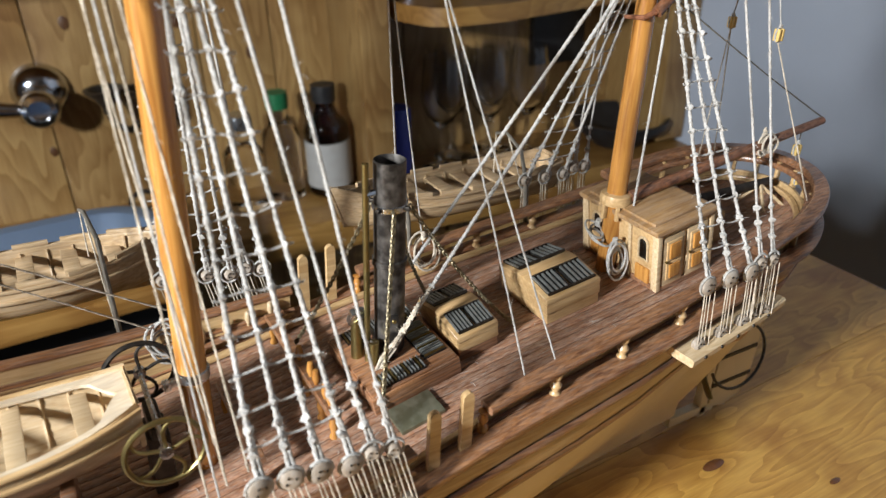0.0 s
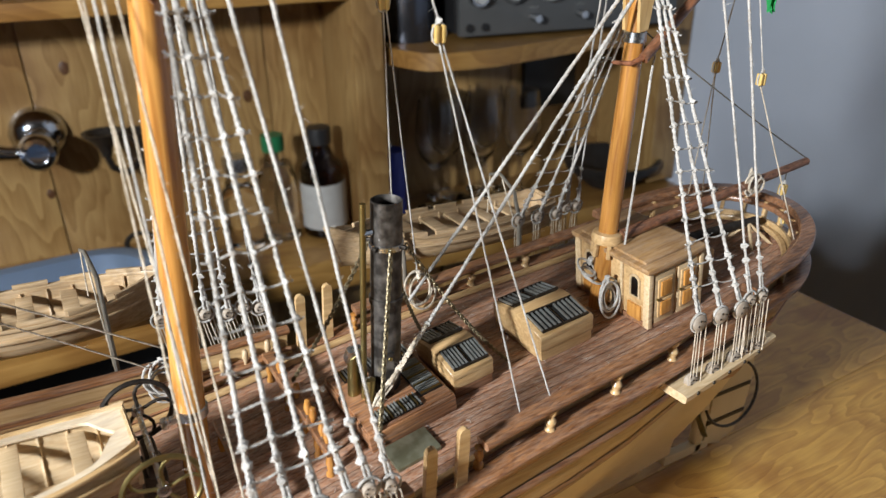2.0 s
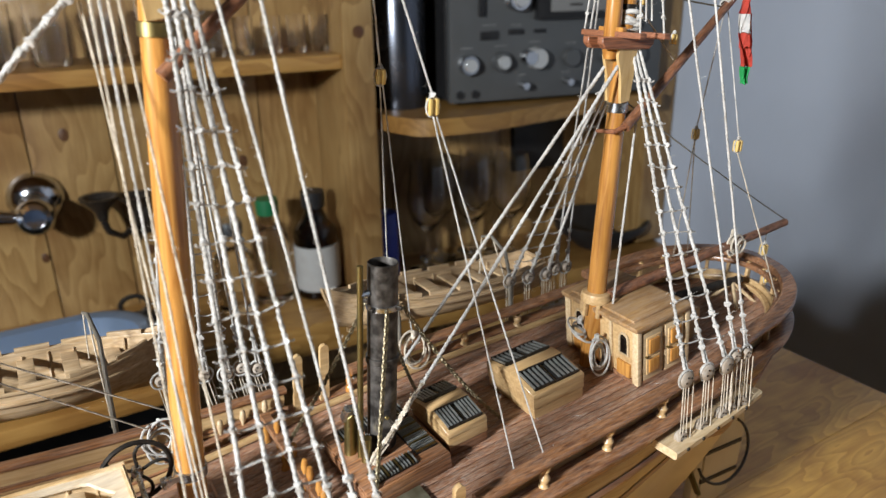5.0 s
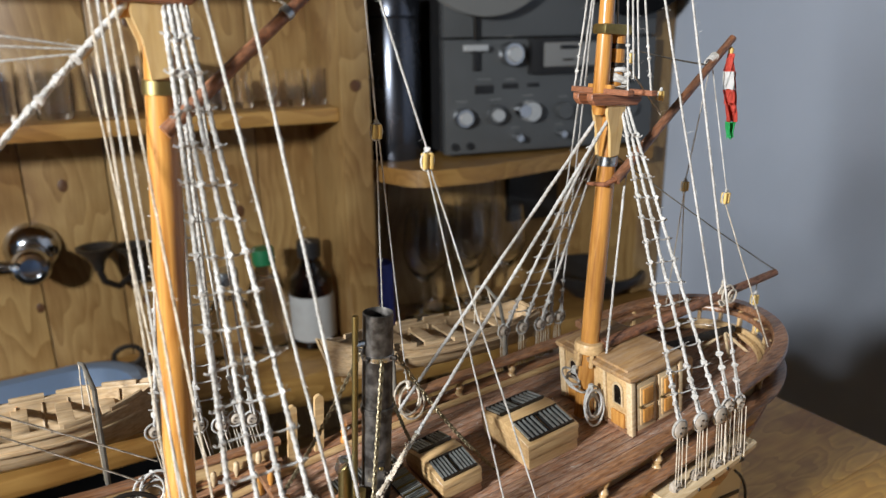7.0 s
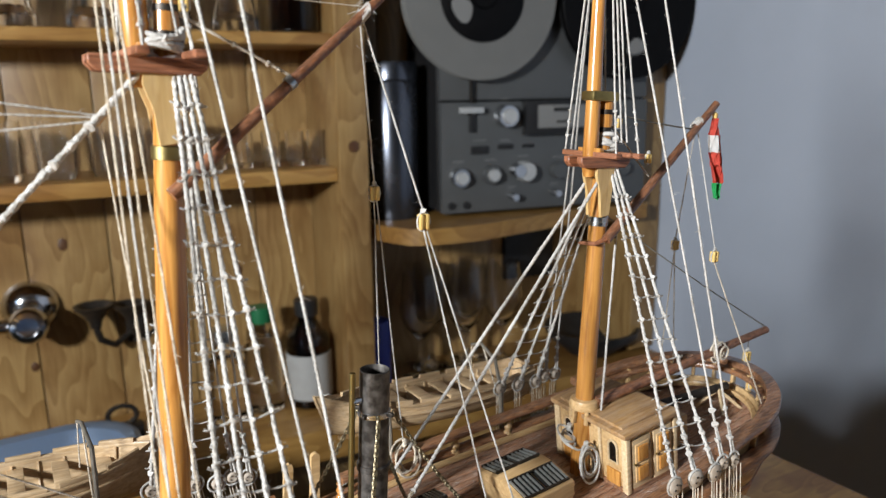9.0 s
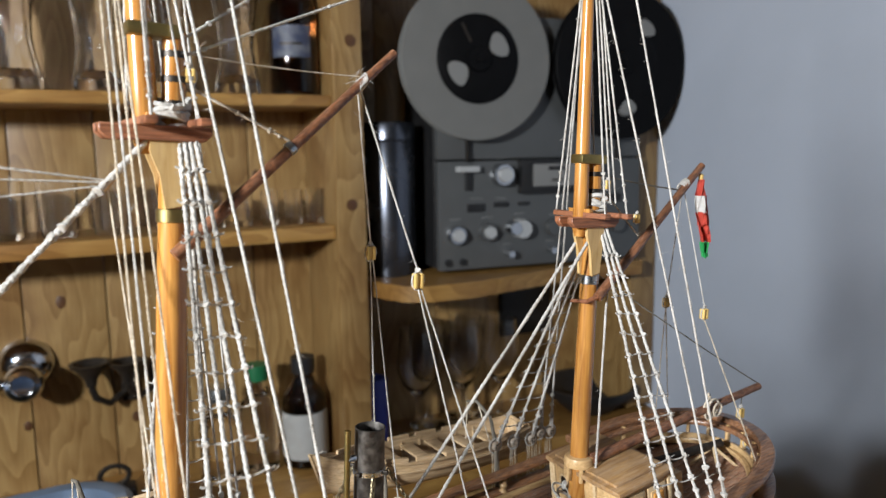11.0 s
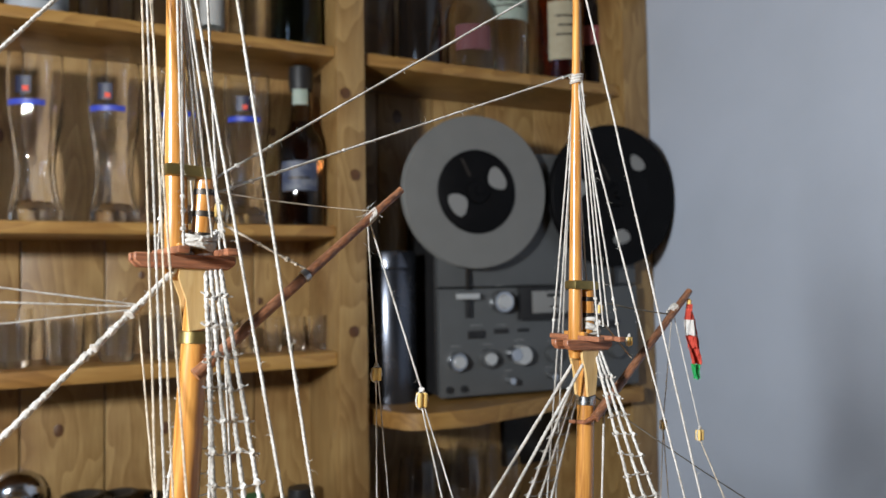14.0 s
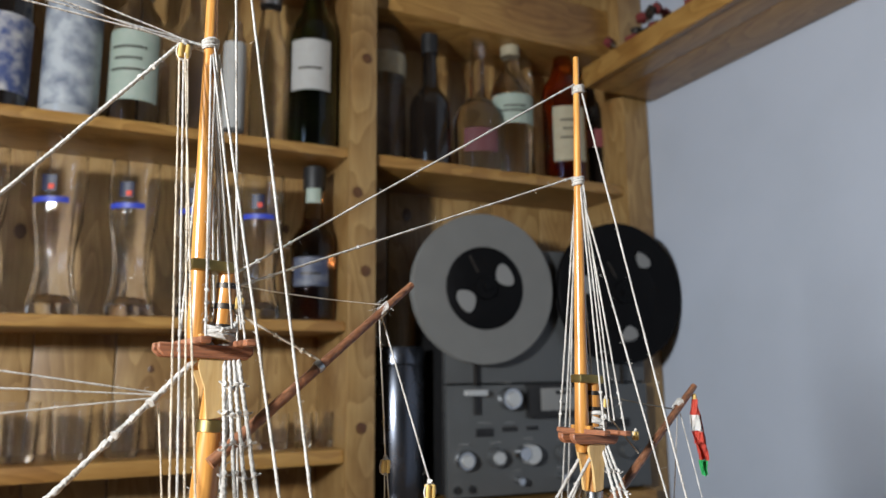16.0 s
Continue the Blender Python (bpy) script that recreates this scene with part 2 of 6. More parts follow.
BLEACHED = wood("bleached_limewood", (0.50, 0.38, 0.24), (0.74, 0.64, 0.48), (1, 9, 9), 60, 0.55, 0.05, 0.2, 0.5, 0.05)
CHEEK = wood("pale_mast_cheek", (0.50, 0.32, 0.12), (0.70, 0.50, 0.23), (9, 9, 1), 55, 0.4, 0.3, 0.12, 0.1, 0.06)
ROOF = wood("dusty_roof_wood", (0.26, 0.14, 0.055), (0.46, 0.28, 0.12), (1, 8, 8), 60, 0.45, 0.2, 0.15, 0.35, 0.05)
WHITE = plain("white_cloth", (0.75, 0.74, 0.72), 0.8, 0, 0.3, (0.6, 0.58, 0.55), 60)
BLUE = plain("blue_print", (0.03, 0.05, 0.35), 0.4)
BLUE_DARK = plain("dark_blue_print", (0.008, 0.010, 0.035), 0.35)
WHITE_CERAMIC = plain("glazed_white_ware", (0.34, 0.36, 0.38), 0.15, 0, 0.2, (0.26, 0.28, 0.30), 40)
DULL_BLUE = plain("dull_blue_label", (0.035, 0.045, 0.085), 0.5, 0, 0.8, (0.16, 0.17, 0.19), 70)
DULL_RED = plain("dull_red_label", (0.22, 0.055, 0.06), 0.6, 0, 0.5, (0.10, 0.02, 0.02), 120)
CLEAR = glass("clear_glass")
SMOKE = glass("dark_brown_glass", (0.10, 0.035, 0.01))
GREEN_GLASS = glass("dark_green_glass", (0.03, 0.07, 0.025))
AMBER = glass("amber_spirit", (0.75, 0.22, 0.04))
DARK_LIQ = plain("near_black_glass", (0.008, 0.006, 0.005), 0.08, 0, 0.2, (0.02, 0.012, 0.008), 20, 0.0, 0.5)
LABEL_GREEN = plain("pale_green_label", (0.27, 0.33, 0.28), 0.6, 0, 0.5, (0.36, 0.38, 0.34), 90)
CREAM_LABEL = plain("cream_label", (0.36, 0.32, 0.22), 0.6, 0, 0.5, (0.28, 0.23, 0.15), 90)
BLUE_LABEL = plain("blue_and_white_label", (0.05, 0.07, 0.17), 0.5, 0, 0.9, (0.46, 0.45, 0.42), 55)
PICTURE_LABEL = plain("printed_picture", (0.36, 0.39, 0.42), 0.4, 0, 0.95, (0.06, 0.08, 0.13), 42, 0.0)
WORN_BAR = plain("worn_steel_bar", (0.34, 0.36, 0.35), 0.4, 0.6, 0.6, (0.16, 0.15, 0.13), 500)
VERDIGRIS = plain("greenish_tarnished_brass", (0.20, 0.20, 0.13), 0.5, 0.75, 0.6, (0.36, 0.36, 0.28), 260, 0.2)
OLD_BOAT = wood("aged_boat_wood", (0.36, 0.235, 0.115), (0.62, 0.455, 0.27), (1, 12, 12), 60, 0.45, 0.2, 0.2, 0.3, 0.1)
REEL_BLACK = plain("matt_black_reel", (0.0035, 0.0035, 0.004), 0.5, 0, 0.3, (0.007, 0.007, 0.008), 40, 0.02)
REEL_BLACK.node_tree.nodes["Principled BSDF"].inputs["Specular IOR Level"].default_value = 0.10
PINK = plain("pink_liquid", (0.13, 0.055, 0.06), 0.2)

# ---- shape helpers ----


def bx(bm, c, s, rot=None, bevel=0.0):
    """A box at c with sizes s, turned by the matrix rot, with bevelled edges."""
    m = Matrix.Translation(c) @ (rot.to_4x4() if rot else Matrix()) @ Matrix.Diagonal((*s, 1))
    vs = bmesh.ops.create_cube(bm, size=1, matrix=m)["verts"]
    if bevel:
        es = {e for v in vs for e in v.link_edges}
        bmesh.ops.bevel(bm, geom=list(es), offset=bevel, segments=2, affect="EDGES", profile=0.6)
    return bm


def tube(bm, pts, r, seg=6, closed=False, wobble=0.0):
    """A round tube along pts; r is one radius or one for each point."""
    pts = [Vector(p) for p in pts]
    n = len(pts)
    rs = [r] * n if isinstance(r, (int, float)) else list(r)
    rings, up = [], None
    for i, p in enumerate(pts):
        a = pts[(i - 1) % n] if closed or i else p
        b = pts[(i + 1) % n] if closed or i < n - 1 else p
        d = (b - a).normalized()
        if up is None:
            up = d.orthogonal().normalized()
        up = (up - d * up.dot(d)).normalized()
        side = d.cross(up)
        rr = rs[i] * (1 + wobble * (random.random() - 0.5))
        rings.append([bm.verts.new(p + rr * (math.cos(2 * math.pi * k / seg) * up + math.sin(2 * math.pi * k / seg) * side)) for k in range(seg)])
    for i in range(n if closed else n - 1):
        a, b = rings[i], rings[(i + 1) % n]
        for k in range(seg):
            f = bm.faces.new((a[k], a[(k + 1) % seg], b[(k + 1) % seg], b[k]))
            f.smooth = True
    if not closed:
        bm.faces.new(rings[0][::-1])
        bm.faces.new(rings[-1])
    return bm


def line(a, b, n=2, sag=0.0):
    a, b = Vector(a), Vector(b)
    return [a.lerp(b, i / (n - 1)) - Vector((0, 0, sag * 4 * (i / (n - 1)) * (1 - i / (n - 1)))) for i in range(n)]


def rope(bm, a, b, r, sag=0.0, n=0):
    """A laid rope: two strands twisted round each other, with loose fibres standing off it."""
    a, b, r = Vector(a), Vector(b), r * (0.84 if r > 0.0007 else 0.70)
    length, d = (b - a).length, (b - a).normalized()
    thick = r > 0.00034
    n = n or max(8, int(length / (0.00062 if thick else 0.0014)))
    pts = line(a, b, n, sag)
    u = d.orthogonal().normalized()
    w = d.cross(u)
    lay, seg = r * 3.6, 8 if thick else 6
    drift, swell, rings = Vector(), 1.0, []
    for i, p in enumerate(pts):
        drift = drift * 0.9 + Vector((random.uniform(-1, 1), random.uniform(-1, 1), random.uniform(-1, 1))) * r * 0.05
        swell = 1 + (swell - 1) * 0.9 + random.uniform(-0.03, 0.03)
        turn = math.pi * length * i / (n - 1) / lay
        ring = []
        for k in range(seg):
            q = 2 * math.pi * k / seg
            rad = r * swell * (1 + (0.12 * math.cos(2 * (q - turn)) if thick else random.uniform(-0.15, 0.15)))
            ring.append(bm.verts.new(p + drift * (0 < i < n - 1) + (u * math.cos(q) + w * math.sin(q)) * rad))
        rings.append(ring)
    for e, f_ in zip(rings, rings[1:]):
        for k in range(seg):
            bm.faces.new((e[k], e[(k + 1) % seg], f_[(k + 1) % seg], f_[k])).smooth = True
    bm.faces.new(rings[0][::-1])
    bm.faces.new(rings[-1])
    if not sag:
        for k in range(int(length / (0.0017 if thick else 0.006))):
            p = a.lerp(b, random.random())
            q = Vector((random.uniform(-1, 1), random.uniform(-1, 1), random.uniform(-1, 1))) * (r + random.choice((0.0006, 0.0008, 0.0016)))
            q += d * random.uniform(-0.0012, 0.0012)
            tube(bm, [p, p + q * 0.6 + d * 0.0003, p + q], [0.00007, 0.00005, 0.00003], 3)
    return bm


def knot(bm, p, r):
    """A small lumpy knot."""
    vs = bmesh.ops.create_icosphere(bm, subdivisions=1, radius=r, matrix=Matrix.Translation(p))["verts"]
    for v in vs:
        v.co += (v.co - Vector(p)) * random.uniform(-0.3, 0.35)
    return bm


def lathe(bm, prof, at=(0, 0, 0), seg=24, m=None):
    """Turns a profile of (radius, height) round the z axis."""
    m = m or Matrix.Translation(at)
    rings = []
    for r, z in prof:
        if r < 1e-6:
            rings.append([bm.verts.new(m @ Vector((0, 0, z)))])
        else:
            rings.append([bm.verts.new(m @ Vector((r * math.cos(2 * math.pi * k / seg), r * math.sin(2 * math.pi * k / seg), z))) for k in range(seg)])
    for a, b in zip(rings, rings[1:]):
        for k in range(seg):
            q = [a[k % len(a)], a[(k + 1) % len(a)], b[(k + 1) % len(b)], b[k % len(b)]]
            q = list(dict.fromkeys(q))
            if len(q) > 2:
                f = bm.faces.new(q)
                f.smooth = True
    return bm


def sweep(bm, pts, w, h, closed=False):
    """A flat bar of width w (level) and height h along pts."""
    pts = [Vector(p) for p in pts]
    n, rings = len(pts), []
    for i, p in enumerate(pts):
        d = (pts[min(i + 1, n - 1)] - pts[max(i - 1, 0)])
        d.z = 0
        s = Vector((d.y, -d.x, 0)).normalized() * w / 2
        u = Vector((0, 0, h / 2))
        c = 0.15
        rings.append([bm.verts.new(p + q) for q in (s * (1 - c) - u, s - u * 0.6, s + u * 0.6, s * (1 - c) + u, -s * (1 - c) + u, -s + u * 0.6, -s - u * 0.6, -s * (1 - c) - u)])
    for a, b in zip(rings, rings[1:]):
        for k in range(8):
            f = bm.faces.new((a[k], a[(k + 1) % 8], b[(k + 1) % 8], b[k]))
    bm.faces.new(rings[0][::-1])
    bm.faces.new(rings[-1])
    return bm


def part(name, bm, mat, parent=None, label="", smooth=None):
    """Links a bmesh as one mesh object under its thing or part."""
    bmesh.ops.recalc_face_normals(bm, faces=bm.faces)
    me = bpy.data.meshes.new(name)
    bm.to_mesh(me)
    bm.free()
    me.set_sharp_from_angle(angle=0.75)
    me.materials.append(mat)
    ob = new(name, me)
    if parent:
        ob.parent = parent
    return tagged(ob, label)


def B():
    return bmesh.new()


def axis_to(a, b):
    """Matrix that puts the z axis from a towards b."""
    return Matrix.Translation(a) @ (Vector(b) - Vector(a)).to_track_quat("Z", "Y").to_matrix().to_4x4()


def interp(x, xs, ys):
    return float(np.interp(x, xs, ys))


# ---- the room ----
TABLE_Z = 0.765


def wall(name, c, s, mat, label):
    return tagged(part(name, bx(B(), c, s), mat), label, "wall", kind="structure")


tagged(part("floor", bx(B(), (0.0, -0.6, -0.05), (4.4, 4.4, 0.1)), FLOOR_M), "dark brown floor of the bar room", "floor", kind="structure")
tagged(part("ceiling", bx(B(), (0.0, -0.6, 2.45), (4.4, 4.4, 0.1)), PLASTER), "plain white plaster ceiling", "ceiling", kind="structure")
wall("wall_east", (0.946, -0.6, 1.2), (0.1, 4.4, 2.4), WALL_P, "white plastered side wall with cool light tinted in and soft stains")
wall("wall_west", (-2.1, -0.6, 1.2), (0.1, 4.4, 2.4), PLASTER, "plain white plaster wall")
wall("wall_south", (-0.5, -2.6, 1.2), (3.1, 0.1, 2.4), PLASTER, "plain white plaster wall")
wall_n = wall("wall_north", (-0.5, 1.1, 1.2), (3.1, 0.1, 2.4), PLASTER, "wall lined with vertical knotty pine boards")


def panel_boards(parent, x0, x1, y, z0, z1, w=0.098):
    """Vertical tongue-and-groove boards with open joints."""
    x, k = x0, 0
    while x < x1 - 0.01:
        ww = min(w, x1 - x)
        part("board", bx(B(), (x + ww / 2, y, (z0 + z1) / 2), (ww - 0.0012, 0.016, z1 - z0), bevel=0.0022), PINE, parent)
        x += ww


panel_boards(wall_n, -1.2, 0.894, 0.828, 0.3, 2.2)

# the built-in shelf unit
random.seed(3)
KNOT_P = plain("pine_knot", (0.07, 0.028, 0.01), 0.4, 0, 0.5, (0.13, 0.06, 0.02), 150, 0.1, 0.2)
for x, z, y in ((-0.03, 0.70, 0.82), (0.02, 0.86, 0.82), (0.10, 0.69, 0.82), (0.15, 0.85, 0.82), (0.24, 0.80, 0.82), (0.28, 1.02, 0.82), (0.12, 1.06, 0.82), (-0.05, 1.24, 0.82), (0.30, 1.27, 0.82), (0.58, 0.74, 0.82), (0.50, 1.31, 0.82), (0.70, 1.47, 0.82)):
    r = random.uniform(0.004, 0.008)
    part("knot", lathe(B(), [(0, 0.0007), (r * 0.7, 0.0005), (r, 0.0)], m=Matrix.Translation((x, y, z)) @ Matrix.Rotation(math.radians(90), 4, "X") @ Matrix.Diagonal((1, 1.4, 1, 1)), seg=14), KNOT_P, wall_n)
for z in (0.66, 0.98, 1.19, 1.3, 1.5):
    part("knot", lathe(B(), [(0, 0.0007), (0.005, 0.0005), (0.008, 0.0)], m=Matrix.Translation((0.356 + random.uniform(0.004, 0.03), 0.672, z)) @ Matrix.Rotation(math.radians(90), 4, "X"), seg=12), KNOT_P, wall_n)
shelf_unit = tagged(new("shelf_unit"), "built-in knotty pine bar shelves against the panelled wall", "shelf")
for x0, x1, top, th, y0, y1 in ((-1.2, 0.352, 0.954, 0.019, 0.68, 0.82), (-1.2, 0.352, 1.122, 0.015, 0.68, 0.82), (-1.2, 0.352, 1.365, 0.015, 0.68, 0.82),
                                (-1.2, 0.352, 1.66, 0.026, 0.68, 0.82), (0.392, 0.841, 1.362, 0.018, 0.68, 0.82), (0.392, 0.841, 1.69, 0.09, 0.70, 0.82),
                                (-1.2, 0.894, 0.612, 0.045, 0.64, 0.82)):
    part("shelf_board", bx(B(), ((x0 + x1) / 2, (y0 + y1) / 2, top - th / 2), (x1 - x0, y1 - y0, th), bevel=0.003), PINE_H, shelf_unit)
for x0, x1, y0, y1 in ((0.352, 0.392, 0.672, 0.82), (0.841, 0.894, 0.672, 0.82), (-0.62, -0.575, 0.672, 0.82)):
    part("upright", bx(B(), ((x0 + x1) / 2, (y0 + y1) / 2, 1.4), (x1 - x0, y1 - y0, 1.56), bevel=0.003), PINE, shelf_unit)
# base cupboard under the lowest shelf
base = tagged(new("base_cupboard"), "dark pine cupboard below the lowest shelf", "cupboard")
part("body", bx(B(), (-0.16, 0.77, 0.2815), (2.1, 0.08, 0.563), bevel=0.003), PINE, base)
for k in range(5):
    d_ = part("door", bx(B(), (-0.99 + 0.42 * k, 0.722, 0.29), (0.40, 0.018, 0.50), bevel=0.003), PINE, base)
    part("door_panel", bx(B(), (-0.99 + 0.42 * k, 0.711, 0.29), (0.30, 0.008, 0.38), bevel=0.004), PINE_H, d_)
# corner shelf with an angled front under the tape recorder
bm = B()
plan = [(0.392, 0.705), (0.401, 0.694), (0.4116, 0.663), (0.4278, 0.629), (0.4548, 0.614), (0.524, 0.611), (0.617, 0.631), (0.689, 0.647), (0.76, 0.642), (0.838, 0.640), (0.841, 0.672), (0.841, 0.82), (0.392, 0.82)]
lo = [bm.verts.new((x, y, 0.851)) for x, y in plan]
hi = [bm.verts.new((x, y, 0.873)) for x, y in plan]
bm.faces.new(lo[::-1])
bm.faces.new(hi)
for i in range(len(plan)):
    j = (i + 1) % len(plan)
    bm.faces.new((lo[i], lo[j], hi[j], hi[i]))
part("corner_board", bm, PINE_H, shelf_unit, "pine corner board with an angled front edge")

# shelf on the side wall, with dried flowers
side_shelf = tagged(new("wall_shelf"), "pine shelf on the side wall high under the ceiling", "shelf")
for x0, x1 in ((0.7545, 0.8085), (0.8085, 0.894)):
    part("shelf_board", bx(B(), ((x0 + x1) / 2, 0.255, 1.523), (x1 - x0 - 0.0006, 0.80, 0.022), bevel=0.0015), PINE_L, side_shelf)
part("front_batten", bx(B(), (0.749, 0.255, 1.527), (0.010, 0.80, 0.034), bevel=0.002), PINE_L, side_shelf, "pine batten along the shelf's front edge")
flowers = tagged(new("dried_flowers"), "dark red dried flowers on the wall shelf", "flowers")
random.seed(5)
for k in range(26):
    a = Vector((0.855 + random.uniform(-0.03, 0.03), 0.59 + random.uniform(-0.05, 0.04), 1.538))
    b = a + Vector((random.uniform(-0.03, 0.03), random.uniform(-0.06, 0.06), random.uniform(0.03, 0.1)))
    st = part("stem", tube(B(), line(a, b, 4, -0.01), 0.0011, 4), WIRE, flowers)
    part("petals", knot(knot(B(), b, 0.011), b + Vector((0.006, 0.007, 0.004)), 0.007), DRIED if k % 3 else DARK_IRON, st)

# ---- glasses and bottles on the shelves ----


def wrap(r, z0, z1, arc, face=-1.95, n=14):
    """A paper strip bent round a body of radius r over an angle of 2 * arc, facing the room."""
    bm, cols = B(), []
    for k in range(n + 1):
        a = face - arc + 2 * arc * k / n
        cols.append([bm.verts.new((q * math.cos(a), q * math.sin(a), z)) for q, z in ((r, z0), (r + 0.0006, z0), (r + 0.0006, z1), (r, z1))])
    for a, b in zip(cols, cols[1:]):
        for k in range(4):
            bm.faces.new((a[k], a[(k + 1) % 4], b[(k + 1) % 4], b[k])).smooth = True
    bm.faces.new(cols[0])
    bm.faces.new(cols[-1][::-1])
    return bm


def bottle(x, y, z, r, h, neck, mat, label, lab=None, lab_mat=None, cap=None, shoulder=0.62, name="bottle", arc=3.1, lines=0, neck_label=False):
    """A bottle: body, optional label with bars of printing, and cap."""
    thing = tagged(new(name), label, "bottle", "bottles on the shelves")
    thing.location = (x, y, z)
    prof = [(0, 0.004), (r * 0.8, 0.0), (r * 0.97, 0.003), (r, 0.008), (r, h * shoulder * 0.93), (r * 0.97, h * shoulder), (r * 0.86, h * (shoulder + 0.045)), (r * 0.62, h * (shoulder + 0.09)),
            (neck * 1.25, h * (shoulder + 0.14)), (neck * 1.03, h * max(0.82, shoulder + 0.17)), (neck, h * 0.955), (neck * 1.18, h * 0.96), (neck * 1.18, h * 0.985), (neck, h), (0, h)]
    part("body", lathe(B(), prof, seg=28), mat, thing)
    if lab:
        paper = part("label", wrap(r + 0.0003, h * lab[0], h * lab[1], arc, n=28 if arc > 2 else 14), lab_mat, thing, "paper label on the body")
        for k in range(lines):
            zz = h * (lab[0] + (lab[1] - lab[0]) * (0.42 + 0.16 * k))
            part("printing", wrap(r + 0.0010, zz - 0.0014, zz + 0.0014, arc * (0.55 - 0.12 * (k % 2)), n=8), DARK_IRON, paper)
    if neck_label:
        part("neck_foil", wrap(neck * 1.06, h * 0.66, h * 0.99, 0.8, n=8), LABEL_GREEN, thing, "pale foil strip over the neck")
    if cap:
        part("cap", lathe(B(), [(neck * 1.25, h * 0.86), (neck * 1.3, h * 0.95), (neck * 1.25, h * 1.004), (0, h * 1.006)]), cap, thing)
    return thing


def weizen(x, y, z):
    """A tall waisted beer glass with a blue printed band."""
    thing = tagged(new("beer_glass"), "tall clear wheat beer glass with a blue printed band", "glass", "beer glasses on the shelf")
    thing.location = (x, y, z)
    out = [(0, 0.0), (0.026, 0.0), (0.0285, 0.005), (0.0275, 0.016), (0.0225, 0.040), (0.0205, 0.062), (0.0225, 0.090), (0.0275, 0.120), (0.0305, 0.145), (0.0310, 0.172), (0.0295, 0.203)]
    inn = [(r - 0.0020, zz) for r, zz in out[3:]][::-1]
    bm = lathe(B(), out + inn + [(0.016, 0.026), (0, 0.021)], seg=56)
    for v in bm.verts:      # swirled flutes pressed into the lower wall
        if 0.012 < v.co.z < 0.128 and v.co.xy.length > 0.010:
            q = 1 + 0.05 * math.sin(11 * math.atan2(v.co.y, v.co.x) + 55 * v.co.z)
            v.co.x, v.co.y = v.co.x * q, v.co.y * q
    part("body", bm, CLEAR, thing)
    part("print_band", wrap(0.0303, 0.1365, 0.1435, 0.75), BLUE, thing, "blue printed band")
    em = part("emblem", wrap(0.0312, 0.150, 0.170, 0.28, n=6), BLUE_DARK, thing, "dark blue printed emblem with a red spot")
    part("emblem_spot", wrap(0.0320, 0.152, 0.158, 0.10, -1.85, 4), RED, em)
    return thing


def tumbler(x, y, z, r=0.026, h=0.052):
    thing = tagged(new("tumbler"), "small clear drinking glass standing on the shelf", "glass", "small glasses on the shelf")
    thing.location = (x, y, z)
    out = [(0, 0), (r * 0.8, 0), (r * 0.88, 0.003), (r, h)]
    inn = [(r - 0.0018, h), (r * 0.8, 0.008), (0, 0.007)]
    part("body", lathe(B(), out + inn, seg=20), CLEAR, thing)
    return thing


def wine_glass(x, y, z, h=0.170):
    thing = tagged(new("wine_glass"), "clear stemmed wine glass", "glass", "wine glasses on the lower shelf")
    thing.location = (x, y, z)
    out = [(0, 0), (0.031, 0.001), (0.028, 0.004), (0.006, 0.009), (0.0035, 0.02), (0.0035, 0.06), (0.008, 0.066), (0.024, 0.085), (0.031, 0.108), (0.030, 0.13), (0.026, h)]
    inn = [(0.0248, h), (0.0286, 0.13), (0.0296, 0.108), (0.0225, 0.087), (0.006, 0.069), (0, 0.067)]
    part("body", lathe(B(), out + inn, seg=24), CLEAR, thing)
    return thing


for x in (-0.089, -0.003, 0.083, 0.165, 0.246):
    weizen(x, 0.735, 1.122)
bottle(0.320, 0.735, 1.122, 0.032, 0.222, 0.013, SMOKE, "brown beer bottle with a pale foil neck", (0.22, 0.40), DULL_BLUE, BLACK, 0.52, arc=0.8, lines=1, neck_label=True)
for x in (-0.083, -0.027, 0.029, 0.085, 0.144):
    tumbler(x, 0.735, 0.954, 0.0225, 0.068)
for x in (0.210, 0.244, 0.279, 0.311, 0.340):
    tumbler(x, 0.735, 0.954, 0.0125, 0.046)
bottle(0.314, 0.735, 1.365, 0.036, 0.29, 0.0145, GREEN_GLASS, "dark green wine bottle with a white label", (0.30, 0.565), OLD_LABEL, BLACK, 0.64, arc=0.85, lines=1)
bottle(-0.002, 0.735, 1.365, 0.033, 0.21, 0.020, WHITE_CERAMIC, "white jar with blue and brown pictures printed on it", (0.08, 0.72), PICTURE_LABEL, None, 0.80)
bottle(0.074, 0.735, 1.365, 0.032, 0.22, 0.014, CLEAR, "clear spirit bottle with a pale green label", (0.16, 0.60), LABEL_GREEN, BLACK, 0.70, arc=1.3, lines=3)
bottle(-0.078, 0.735, 1.365, 0.030, 0.25, 0.014, DARK_LIQ, "dark blue bottle with a printed label", (0.1, 0.5), BLUE_LABEL, None, 0.66)
bottle(0.142, 0.745, 1.365, 0.026, 0.25, 0.013, CLEAR, "clear glass bottle on the upper shelf", None, None, None, 0.6)
bottle(0.199, 0.725, 1.365, 0.0145, 0.175, 0.008, CLEAR, "slim clear bottle with a pale grey label", (0.10, 0.82), OLD_LABEL, None, 0.86)
bottle(0.252, 0.75, 1.365, 0.027, 0.26, 0.013, CLEAR, "tall clear glass bottle with a steel cap", None, None, STEEL, 0.6)
